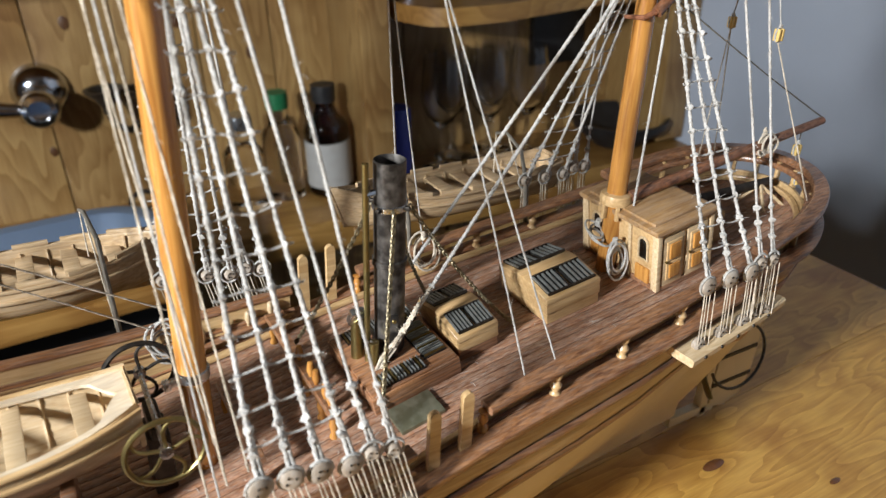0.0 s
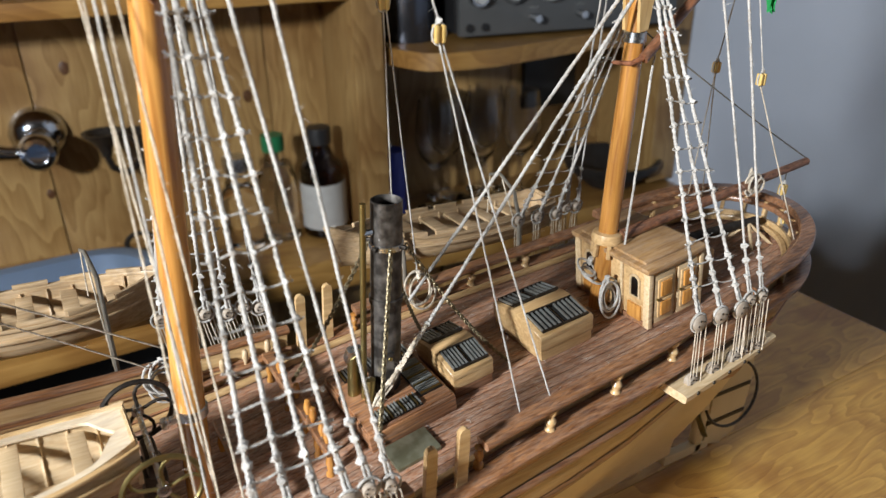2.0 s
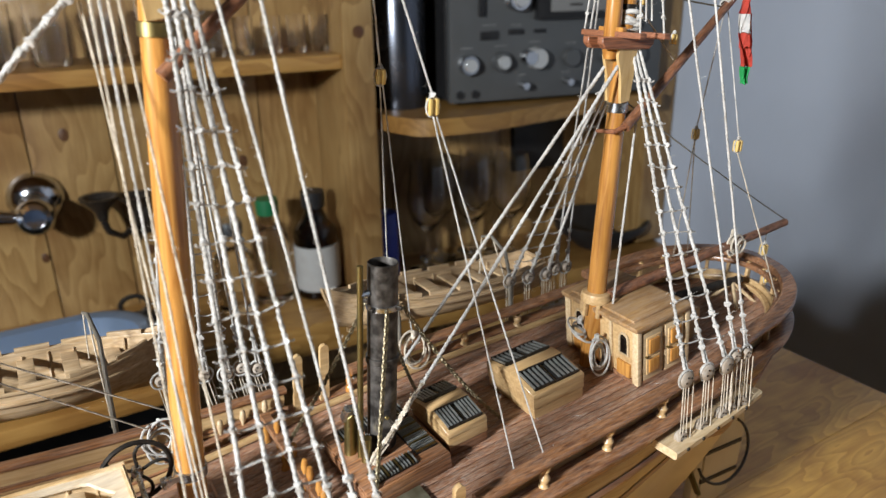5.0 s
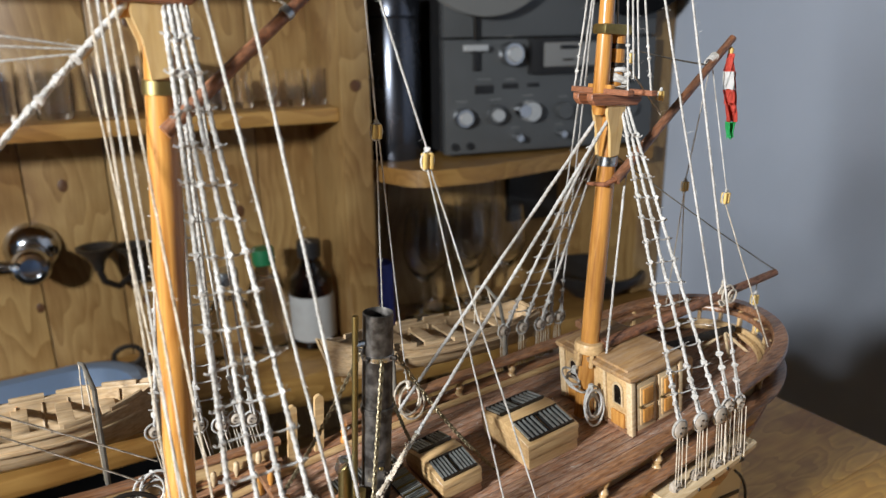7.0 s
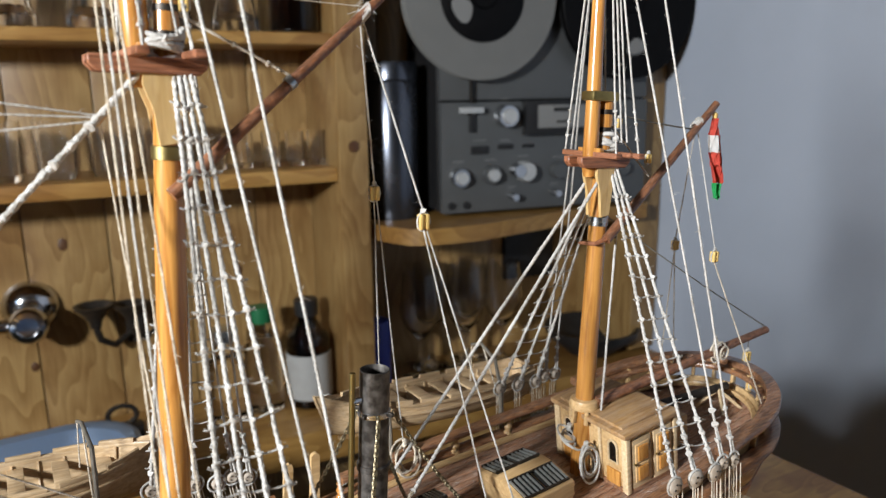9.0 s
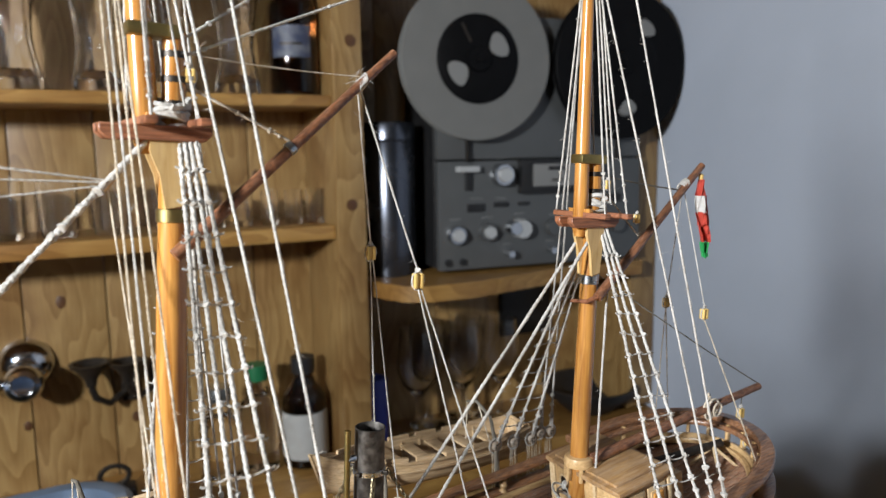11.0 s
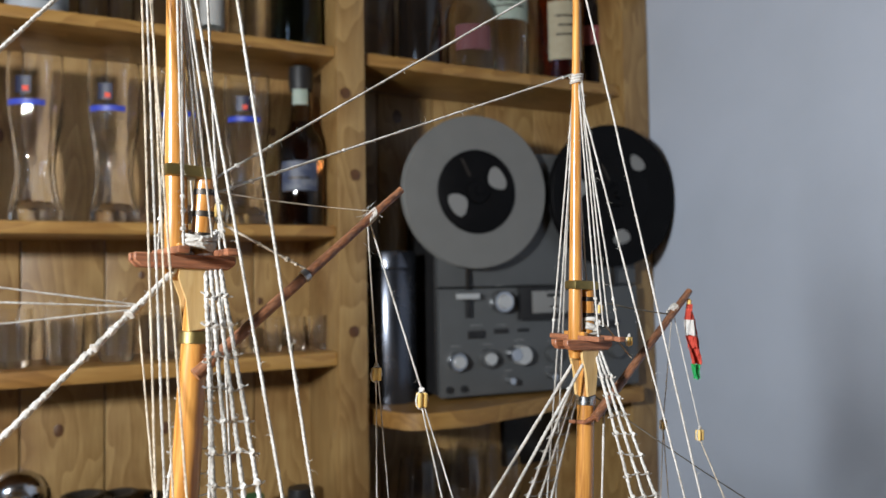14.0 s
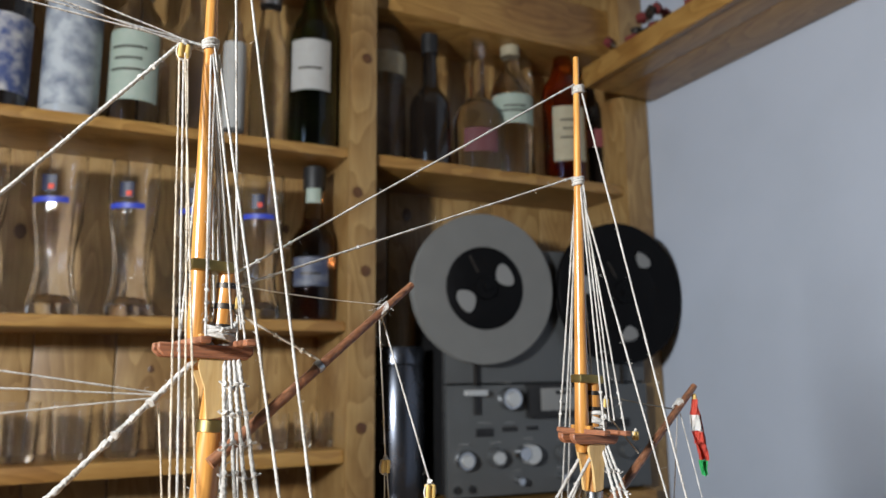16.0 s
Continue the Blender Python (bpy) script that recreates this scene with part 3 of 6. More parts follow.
bottle(0.436, 0.76, 1.362, 0.034, 0.30, 0.017, CLEAR, "tall clear bottle beside the upright", (0.5, 0.62), CREAM_LABEL, None, 0.68)
bottle(0.507, 0.74, 1.362, 0.0335, 0.228, 0.011, DARK_LIQ, "black bottle with sloping shoulders and a capped neck", None, None, BLACK, 0.48)
bottle(0.594, 0.74, 1.362, 0.041, 0.245, 0.011, CLEAR, "round clear decanter with a glass ball stopper", (0.14, 0.30), PINK, None, 0.42, arc=0.7)
tagged(part("glass_stopper", lathe(B(), [(0, 0), (0.010, 0.004), (0.016, 0.016), (0.0165, 0.024), (0.011, 0.034), (0, 0.037)], (0.594, 0.74, 1.608), 16), CLEAR), "clear glass ball stopper on the decanter", "stopper")
bottle(0.659, 0.74, 1.362, 0.036, 0.256, 0.013, CLEAR, "clear spirit bottle with a green and white label", (0.36, 0.56), LABEL_GREEN, CREAM_LABEL, 0.62, arc=1.2, lines=2)
bottle(0.712, 0.785, 1.362, 0.029, 0.275, 0.013, CLEAR, "slim clear bottle with a cork", None, None, CREAM_LABEL, 0.6)
bottle(0.766, 0.74, 1.362, 0.039, 0.285, 0.016, AMBER, "whisky bottle with amber spirit and a cream label", (0.14, 0.48), CREAM_LABEL, BLACK, 0.62, arc=0.75, lines=3)
bottle(0.846, 0.765, 1.362, 0.034, 0.276, 0.014, DARK_LIQ, "dark bottle with a red label", (0.30, 0.42), DULL_RED, None, 0.55, arc=1.0)

# lower shelf: bottles and glasses behind the ship
bottle(0.314, 0.735, 0.612, 0.031, 0.155, 0.013, SMOKE, "brown pharmacy bottle with a white label", (0.1, 0.52), OLD_LABEL, BLACK, 0.64)
bottle(0.252, 0.745, 0.612, 0.026, 0.15, 0.012, CLEAR, "clear bottle with a green cap", None, None, CAP_GREEN, 0.62)
bottle(0.198, 0.735, 0.612, 0.027, 0.13, 0.013, CLEAR, "small clear glass bottle with a steel cap", None, None, STEEL, 0.6)
for x, y in ((0.494, 0.745), (0.571, 0.745), (0.640, 0.745), (0.528, 0.782), (0.598, 0.786)):
    wine_glass(x, y, 0.612)
can = tagged(part("blue_tin", lathe(B(), [(0, 0), (0.02, 0), (0.02, 0.1), (0.018, 0.103), (0, 0.103)], (0.424, 0.75, 0.612)), BLUE), "small blue tin beside the upright", "tin")
radio = tagged(part("speaker_puck", lathe(B(), [(0, 0), (0.04, 0), (0.045, 0.006), (0.075, 0.03), (0.08, 0.045), (0.074, 0.045), (0.04, 0.012), (0, 0.01)], (0.80, 0.72, 0.612), 28), BLACK), "round black bowl on the lower shelf", "bowl")
phone_box = tagged(part("wall_box", bx(B(), (0.73, 0.813, 0.78), (0.10, 0.014, 0.10), bevel=0.004), BLACK), "dark box fixed to the panelled wall", "box")

# wall valve, hooks
valve = tagged(new("wall_valve"), "chrome shut-off valve on a round wall rosette", "valve")
ym = Matrix.Translation((-0.026, 0.82, 0.783)) @ Matrix.Rotation(math.radians(90), 4, "X")
part("rosette", lathe(B(), [(0.034, 0), (0.034, 0.004), (0.030, 0.014), (0.018, 0.022), (0.012, 0.024), (0, 0.024)], m=ym, seg=28), CHROME, valve)
part("spindle", lathe(B(), [(0.012, 0.02), (0.012, 0.045), (0.018, 0.047), (0.0225, 0.052), (0.0225, 0.068), (0.019, 0.073), (0.013, 0.074), (0.012, 0.069), (0, 0.068)], m=ym @ Matrix.Translation((0.0, -0.008, 0)), seg=24), CHROME, valve)
part("lever", tube(B(), [(-0.026, 0.762, 0.774), (-0.055, 0.762, 0.776), (-0.085, 0.76, 0.782)], [0.010, 0.009, 0.012], 12), CHROME, valve)


def candle_hook(x, z, s, label):
    thing = tagged(new("wall_hook"), label, "hook", "iron hooks on the wall")
    part("cup", lathe(B(), [(0, 0.0), (0.006, 0.002), (0.008, 0.012), (0.014, 0.022), (0.023, 0.03), (0.025, 0.034), (0.02, 0.034), (0.012, 0.024), (0, 0.022)], m=Matrix.Translation((x, 0.775, z - 0.02)) @ Matrix.Scale(s, 4)), DARK_IRON, thing)
    pts = [(x, 0.775, z - 0.02), (x + 0.004 * s, 0.776, z - 0.034 * s), (x + 0.02 * s, 0.79, z - 0.048 * s), (x + 0.038 * s, 0.805, z - 0.040 * s), (x + 0.046 * s, 0.816, z - 0.025 * s)]
    part("arm", tube(B(), pts, 0.0045 * s, 8), DARK_IRON, thing)
    part("back_plate", bx(B(), (x + 0.047 * s, 0.815, z - 0.03 * s), (0.022 * s, 0.010, 0.05 * s), bevel=0.003), DARK_IRON, thing)
    return thing


candle_hook(0.048, 0.772, 1.0, "dark iron candle bracket screwed to the pine boards")
candle_hook(0.090, 0.772, 0.9, "dark iron candle bracket screwed to the pine boards")
iron = tagged(new("small_iron"), "small dark cast iron with a ring handle", "iron")
part("body", bx(B(), (0.066, 0.72, 0.626), (0.05, 0.03, 0.028), bevel=0.008), DARK_IRON, iron)
part("handle", tube(B(), [(0.066 + 0.017 * math.cos(a), 0.72, 0.652 + 0.013 * math.sin(a)) for a in np.linspace(0, 6.0, 18)], 0.0035, 6, True), DARK_IRON, iron)

# the bar wall, its shelves and all that stands on them are turned a little against the table
BAR = Matrix.Translation((0.12, 0.68, 0)) @ Matrix.Rotation(math.radians(-6), 4, "Z") @ Matrix.Translation((-0.12, -0.68, 0))
for ob in [o for o in scene.objects if o.parent is None and o.type in ("MESH", "EMPTY")]:
    ob.matrix_basis = BAR @ ob.matrix_basis

# steel basin in the counter behind the ship
basin = tagged(new("sink"), "brushed steel sink bowl with rounded corners and an overflow hole", "sink")


def rounded(x0, x1, y0, y1, r, z, n=8):
    out = []
    for cx, cy, a0 in ((x1 - r, y1 - r, 0), (x0 + r, y1 - r, 90), (x0 + r, y0 + r, 180), (x1 - r, y0 + r, 270)):
        out += [(cx + r * math.cos(math.radians(a0 + 90 * k / n)), cy + r * math.sin(math.radians(a0 + 90 * k / n)), z) for k in range(n + 1)]
    return out


bm = B()
loops = [[bm.verts.new(p) for p in rounded(-0.62 + i, 0.065 - i, 0.47 + i, 0.60 - i, 0.06 - i * 0.3, z)] for i, z in ((0, 0.70), (0, 0.708), (0.006, 0.711), (0.014, 0.708), (0.022, 0.60), (0.05, 0.562))]
for a, b in zip(loops, loops[1:]):
    for k in range(len(a)):
        f = bm.faces.new((a[k], a[(k + 1) % len(a)], b[(k + 1) % len(a)], b[k]))
        f.smooth = True
bm.faces.new(loops[-1])
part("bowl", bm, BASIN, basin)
part("overflow", lathe(B(), [(0, 0.0012), (0.006, 0.0012), (0.0062, 0)], m=Matrix.Translation((-0.045, 0.577, 0.675)) @ Matrix.Rotation(math.radians(90), 4, "X"), seg=16), DARK_IRON, basin, "dark overflow hole")
# added stand; its black panel and body stand in for shade under the ledge
stand = tagged(new("sink_stand"), "added stand under the sink, black for the shade there, with a tan wooden front edge", "stand")
part("shade_panel", bx(B(), (-0.27, 0.464, 0.344), (0.66, 0.004, 0.688), bevel=0.001), BLACK, stand)
part("front_edge", bx(B(), (-0.27, 0.434, 0.697), (0.67, 0.066, 0.018), bevel=0.003), PINE_H, stand, "tan wooden front edge")
part("body", bx(B(), (-0.27, 0.535, 0.279), (0.60, 0.06, 0.556), bevel=0.006), BLACK, stand)

# ---- tape recorder ----
FA, FT = Vector((0.4997, 0.6469, 0.8730)), math.radians(-12)
deck_m = Matrix.Translation(FA) @ Matrix.Rotation(FT, 4, "Z") @ Matrix.Scale(0.9, 4)   # x along the face, y into the case, z up
tape = tagged(new("tape_recorder"), "silver and black reel-to-reel tape recorder with large reels", "tape recorder")
tape.matrix_basis = deck_m
W, H = 0.377, 0.406
part("case", bx(B(), (W / 2, 0.085, H / 2 + 0.004), (W, 0.15, H - 0.008), bevel=0.004), BLACK, tape, "black case")
part("upper_panel", bx(B(), (W / 2, 0.004, 0.292), (W - 0.006, 0.012, 0.222), bevel=0.002), SILVER, tape)
part("lower_panel", bx(B(), (W / 2, 0.002, 0.092), (W - 0.006, 0.014, 0.172), bevel=0.002), SILVER, tape)
for k in range(4):
    part("foot", lathe(B(), [(0, 0), (0.012, 0), (0.012, 0.006), (0, 0.006)], (0.03 + 0.3 * (k % 2), 0.035 + 0.10 * (k // 2), 0), 12), BLACK, tape)


def reel(cx, cz, flange, hub, label, windows, at, size):
    m = Matrix.Translation((cx, -0.02, cz)) @ Matrix.Rotation(math.radians(90), 4, "X")
    R_ = 0.122
    r = part("reel", lathe(B(), [(0.03, -0.004), (R_ - 0.001, -0.004), (R_, -0.003), (R_ - 0.001, -0.002), (0.06, -0.002), (0.06, 0.010), (R_ - 0.001, 0.010), (R_, 0.011), (R_ - 0.001, 0.012), (0.066, 0.012), (0.066, 0.008), (0.03, 0.008)], m=m, seg=64), flange, tape, label)
    part("hub", lathe(B(), [(0.067, 0.0085), (0.067, 0.013), (0.063, 0.015), (0.02, 0.015), (0.018, 0.02), (0.007, 0.021), (0.006, 0.026), (0, 0.026)], m=m, seg=40), hub, r, "dark hub")
    for ang in windows:
        # a rounded sector, wider towards the rim
        bm, ring = B(), []
        for k in range(20):
            a = 2 * math.pi * k / 20
            rad, wide = at + size * 0.8 * math.cos(a), size * (1.0 + 0.35 * math.cos(a)) * math.sin(a)
            ring.append(Vector((rad, wide, 0)))
        q = m @ Matrix.Rotation(math.radians(ang), 4, "Z")
        top = [bm.verts.new(q @ (p + Vector((0, 0, 0.0162)))) for p in ring]
        low = [bm.verts.new(q @ (p * 1.04 + Vector((0, 0, 0.0125)))) for p in ring]
        bm.faces.new(top)
        for k in range(20):
            bm.faces.new((top[k], top[(k + 1) % 20], low[(k + 1) % 20], low[k]))
        part("hub_window", bm, GREY_P, r, "pale window in the hub")
    part("hub_slit", bx(B(), m @ Vector((-0.020, 0.038, 0.0158)), (0.004, 0.0016, 0.030), Matrix.Rotation(math.radians(-28), 3, "Y")), DARK_IRON, r)
    return r


reel(0.0605, 0.332, REEL_GREY, REEL_BLACK, "pale grey reel", (32, 212), 0.038, 0.0185)
reel(0.3165, 0.332, REEL_BLACK, REEL_BLACK, "black reel", (52, 172, 278), 0.070, 0.015)


def knob_on(x, z, r, h, mat, name="knob"):
    m = Matrix.Translation((x, -0.005, z)) @ Matrix.Rotation(math.radians(90), 4, "X")
    return part(name, lathe(B(), [(r, 0), (r, h * 0.8), (r * 0.9, h), (0, h)], m=m, seg=24), mat, tape)


for x, z, r, h, mat in ((0.030, 0.063, 0.015, 0.016, CHROME), (0.030, 0.063, 0.010, 0.022, WHITE_P), (0.085, 0.065, 0.015, 0.014, SILVER), (0.085, 0.065, 0.010, 0.020, WHITE_P), (0.142, 0.068, 0.016, 0.02, WHITE_P), (0.128, 0.070, 0.011, 0.022, CHROME), (0.205, 0.066, 0.014, 0.012, SILVER),
                        (0.1085, 0.156, 0.018, 0.02, CHROME), (0.1085, 0.156, 0.012, 0.026, WHITE_P), (0.27, 0.066, 0.013, 0.014, SILVER), (0.325, 0.066, 0.013, 0.014, SILVER), (0.1215, 0.028, 0.006, 0.02, CHROME), (0.1985, 0.030, 0.006, 0.02, CHROME), (0.018, 0.018, 0.006, 0.004, BLACK), (0.043, 0.018, 0.006, 0.004, BLACK)):
    knob_on(x, z, r, h, mat)
for c, s, mat, nm in (((0.052, -0.006, 0.150), (0.009, 0.012, 0.036), BLACK, "lever_slot"), ((0.050, -0.012, 0.166), (0.036, 0.016, 0.009), WHITE_P, "lever"), ((0.066, -0.006, 0.104), (0.030, 0.004, 0.013), BLACK, "counter_window"),
                      ((0.110, -0.006, 0.108), (0.026, 0.004, 0.008), BLACK, "switch"), ((0.150, -0.006, 0.108), (0.020, 0.004, 0.006), BLACK, "switch"),
                      ((0.215, -0.011, 0.152), (0.150, 0.018, 0.054), BLACK, "head_cover"), ((0.212, -0.022, 0.154), (0.104, 0.006, 0.036), GREY_P, "head_plate"), ((0.200, -0.0262, 0.165), (0.03, 0.003, 0.006), BLACK, "meter"),
                      ((0.200, -0.0262, 0.146), (0.02, 0.003, 0.003), DARK_IRON, "meter"), ((0.31, -0.006, 0.112), (0.05, 0.004, 0.014), BLACK, "meter")):
    part(nm, bx(B(), c, s, bevel=0.0012), mat, tape)
# small printing under the controls, as bars
for x, z, w in ((0.030, 0.087, 0.018), (0.085, 0.088, 0.020), (0.142, 0.092, 0.018), (0.205, 0.088, 0.018), (0.1215, 0.043, 0.014), (0.1985, 0.044, 0.014), (0.066, 0.119, 0.022), (0.110, 0.118, 0.016), (0.1085, 0.182, 0.012)):
    part("printing", bx(B(), (x, -0.0056, z), (w, 0.0012, 0.0014)), GREY_P, tape)
for x0 in (0.048, 0.32):
    part("tape_strand", bx(B(), (x0, -0.013, 0.222), (0.0022, 0.008, 0.09)), DARK_IRON, tape)
canister = tagged(new("steel_canister"), "tall dark metal canister beside the tape recorder", "canister")
CAN_M = plain("dark_steel", (0.10, 0.11, 0.135), 0.22, 0.9, 0.3, (0.16, 0.17, 0.2), 20)
part("body", lathe(B(), [(0, 0), (0.036, 0), (0.037, 0.004), (0.037, 0.188), (0.036, 0.190), (0, 0.190)], (0.4538, 0.698, 0.873), 32), CAN_M, canister)
part("lid", lathe(B(), [(0.0365, 0.1905), (0.038, 0.192), (0.038, 0.212), (0.036, 0.216), (0, 0.2165)], (0.4538, 0.698, 0.873), 32), CAN_M, canister)

# ---- the table ----
table = tagged(new("table"), "varnished knotty pine table carrying the ship model", "table")
random.seed(11)
yk = -0.42
for wd in (0.14, 0.14, 0.14, 0.14, 0.07):
    bm = bx(B(), (-0.22, yk + wd / 2, TABLE_Z - 0.015), (1.37, wd - 0.0002, 0.03), bevel=0.0004)
    part("plank", bm, TABLE_WOOD, table)
    yk += wd
KNOT = plain("knot_wood", (0.10, 0.035, 0.012), 0.3, 0, 0.5, (0.2, 0.08, 0.025), 200, 0.1, 0.4)
for x, y, r in ((0.232, -0.03, 0.0042), (0.275, -0.068, 0.0022), (0.32, -0.088, 0.0045), (0.345, -0.10, 0.0025)):
    part("knot", lathe(B(), [(0, 0.0006), (r * 0.6, 0.0005), (r, 0.0001)], m=Matrix.Translation((x, y, TABLE_Z)) @ Matrix.Diagonal((1.7, 0.7, 1, 1)), seg=14), KNOT, table, "dark knot")
for x in (-0.85, 0.41):
    for y in (-0.37, 0.09):
        part("leg", bx(B(), (x, y, (TABLE_Z - 0.03) / 2), (0.06, 0.06, TABLE_Z - 0.03), bevel=0.004), TABLE_WOOD, table)

# ---- the ship model ----
ship = tagged(new("model_ship"), "old wooden model steamship with dusty deck and hemp rigging", "model ship")
ship.matrix_basis = pose(0, 0, 0.86, 0, 3.2, 0)
random.seed(21)

DX = (-0.34, -0.2, 0.0, 0.06, 0.10, 0.17, 0.25, 0.30)
DZ = (-0.012, -0.022, 0.0, 0.0165, 0.0235, 0.033, 0.047, 0.058)


def deck_z(x):
    """Height of the deck, with its sheer (smoothed)."""
    return sum(interp(x + d, DX, DZ) for d in (-0.03, -0.015, 0, 0.015, 0.03)) / 5


def half(x):
    """Half breadth at the deck."""
    if x > 0.225:
        return 0.0415 * math.sqrt(max(0.0, 1 - ((x - 0.225) / 0.050) ** 2))
    return interp(x, (-0.34, -0.31, -0.26, -0.18, -0.08, 0.0, 0.06, 0.10, 0.15, 0.20, 0.225), (0.0, 0.016, 0.036, 0.053, 0.059, 0.057, 0.0525, 0.0505, 0.0485, 0.0448, 0.0415))


def keel_z(x):
    return interp(x, (-0.34, -0.315, -0.28, 0.0, 0.13, 0.235, 0.243, 0.256, 0.275), (-0.02, -0.075, -0.093, -0.086, -0.0795, -0.0665, -0.018, -0.002, 0.026))


def section(x, s):
    """Half breadth and height of the hull skin; s runs from the deck edge (0) to the keel (1)."""
    p = interp(x, (-0.34, -0.2, 0.0, 0.10, 0.17, 0.22, 0.245, 0.29), (1.3, 2.6, 3.6, 2.6, 1.5, 0.95, 1.6, 1.6))
    zd, zk = deck_z(x) - 0.001, keel_z(x)
    return max(half(x) * (1 - s ** p) * (1 + 0.02 * math.sin(math.pi * s)), 0.0022 * (s > 0.02) * (half(x) > 0.002)), zd + (zk - zd) * s


STATIONS = [-0.34, -0.335, -0.325, -0.31, -0.29, -0.26, -0.22, -0.18, -0.14, -0.10, -0.06, -0.03, 0.0, 0.03, 0.06, 0.09, 0.12, 0.15, 0.18, 0.205, 0.22, 0.23, 0.235, 0.243, 0.248, 0.254, 0.259, 0.264, 0.268, 0.2715, 0.274, 0.2749]


def skin(s0, s1, out, rows, x0=-0.34, x1=0.29):
    """A strip of hull skin on both sides between two heights, pushed out a little."""
    bm = B()
    xs = [x for x in STATIONS if x0 <= x <= x1]
    for side in (-1, 1):
        grid = []
        for x in xs:
            col = []
            for k in range(rows + 1):
                s = s0 + (s1 - s0) * k / rows
                y, z = section(x, s)
                o = out * (1 if 0 < k < rows or rows == 1 else 0.4)
                col.append(bm.verts.new((x + (o if x > 0.27 else 0), side * (y + o), z)))
            grid.append(col)
        for a, b in zip(grid, grid[1:]):
            for k in range(rows):
                f = bm.faces.new((a[k], a[k + 1], b[k + 1], b[k]))
                f.smooth = rows > 2
    return bm


part("lower_hull", skin(0.30, 1.0, 0.0, 12), CREAM, ship, "cream painted lower hull")
for s0, s1, out, mat in ((0.0, 0.055, 0.0012, BROWN), (0.055, 0.12, 0.0004, OCHRE), (0.12, 0.165, 0.0016, BROWN), (0.165, 0.25, 0.0003, OCHRE), (0.25, 0.30, 0.0010, BROWN)):
    part("strake", skin(s0, s1, out, 3), mat, ship)
for s0, s1 in ((0.055, 0.12), (0.165, 0.25), (0.30, 0.45)):
    part("counter_strake", skin(s0, s1, 0.0011, 3, 0.205), BROWN, ship, "dark planks under the counter stern")
# keel bar
part("keel", sweep(B(), [(x, 0, keel_z(x) - 0.001) for x in np.linspace(-0.315, 0.235, 40)], 0.0045, 0.006), CREAM, ship)

# deck planks
pw = 0.0041
for k in range(-13, 14):
    y = k * pw
    xs = [x for x in np.linspace(-0.325, 0.274, 130) if half(x) - 0.0015 > abs(y)]
    if len(xs) < 4:
        continue
    bm = B()
    rings = []
    dy = pw / 2 - 0.00012
    for x in xs:
        zc = deck_z(x) + 0.0012 * (1 - (y / 0.055) ** 2)
        rings.append([bm.verts.new((x, y + a, zc + b)) for a, b in ((-dy, -0.0015), (-dy, -0.0001), (-dy + 0.0003, 0.00008), (dy - 0.0003, 0.00008), (dy, -0.0001), (dy, -0.0015))])
    for a, b in zip(rings, rings[1:]):
        for j in range(5):
            bm.faces.new((a[j], a[j + 1], b[j + 1], b[j]))
    part("deck_plank", bm, DECK_WOOD, ship)
bm = B()
for x0, x1 in zip(STATIONS, STATIONS[1:]):
    y0, y1 = half(x0), half(x1)
    vs = [bm.verts.new(p) for p in ((x0, -y0, deck_z(x0) - 0.001), (x1, -y1, deck_z(x1) - 0.001), (x1, y1, deck_z(x1) - 0.001), (x0, y0, deck_z(x0) - 0.001))]
    try:
        bm.faces.new(vs)
    except ValueError:
        pass
part("deck_bed", bm, DARK_IRON, ship)


def side_path(side, x0, x1, inset, dz, n=60):
    return [(x, side * (half(x) - inset), deck_z(x) + dz) for x in np.linspace(x0, x1, n)]


def stern_path(x0, inset, dz, n=46):
    """Round the stern from one side to the other."""
    pts = []
    for k in range(n):
        x = x0 + (0.225 - x0) * k / (n - 1)
        pts.append((x, -(half(x) - inset), deck_z(x) + dz))
    for k in range(1, 40):
        a = -math.pi / 2 + math.pi * k / 40
        pts.append((0.225 + (0.050 - inset) * math.cos(a), (0.0415 - inset) * math.sin(a), deck_z(0.225 + 0.050 * math.cos(a)) + dz))
    return pts + [(x, -y, z) for x, y, z in pts[:n][::-1]]


def bul_top(x):
    return sum(interp(x + d, (-0.34, -0.2, -0.06, 0.0, 0.055), (0.034, 0.024, 0.0205, 0.0215, 0.0275)) for d in (-0.02, 0, 0.02)) / 3


# ledge, waterway, cap rail with turned stanchions
part("covering_board", sweep(B(), stern_path(-0.30, -0.0012, 0.0012, 90), 0.0075, 0.0022), BROWN, ship, "brown covering board along the deck edge")
part("waterway", sweep(B(), stern_path(-0.30, 0.0065, 0.0022, 90), 0.0022, 0.0022), OCHRE, ship)
part("cap_rail", sweep(B(), stern_path(0.078, 0.0022, 0.0115, 60), 0.0062, 0.0026), BROWN, ship, "brown varnished cap rail round the stern")
part("taffrail", sweep(B(), [p for p in stern_path(0.19, -0.0005, 0.0150) if p[0] > 0.205], 0.0066, 0.0034), BROWN, ship, "thick curved taffrail")
part("stern_bulwark", sweep(B(), [p for p in stern_path(0.19, 0.0042, 0.0028) if p[0] > 0.214], 0.0014, 0.0056), OCHRE, ship, "ochre inner planking of the stern bulwark")
for k in range(11):
    a = math.radians(-75 + 15 * k)
    x = 0.225 + 0.0475 * math.cos(a)
    part("rail_bracket", bx(B(), (x, 0.0390 * math.sin(a), deck_z(x) + 0.0075), (0.0026, 0.0018, 0.0125), Matrix.Rotation(a, 3, "Z"), 0.0005), BOX if k % 2 else OCHRE, ship, "small upright bracket under the taffrail")
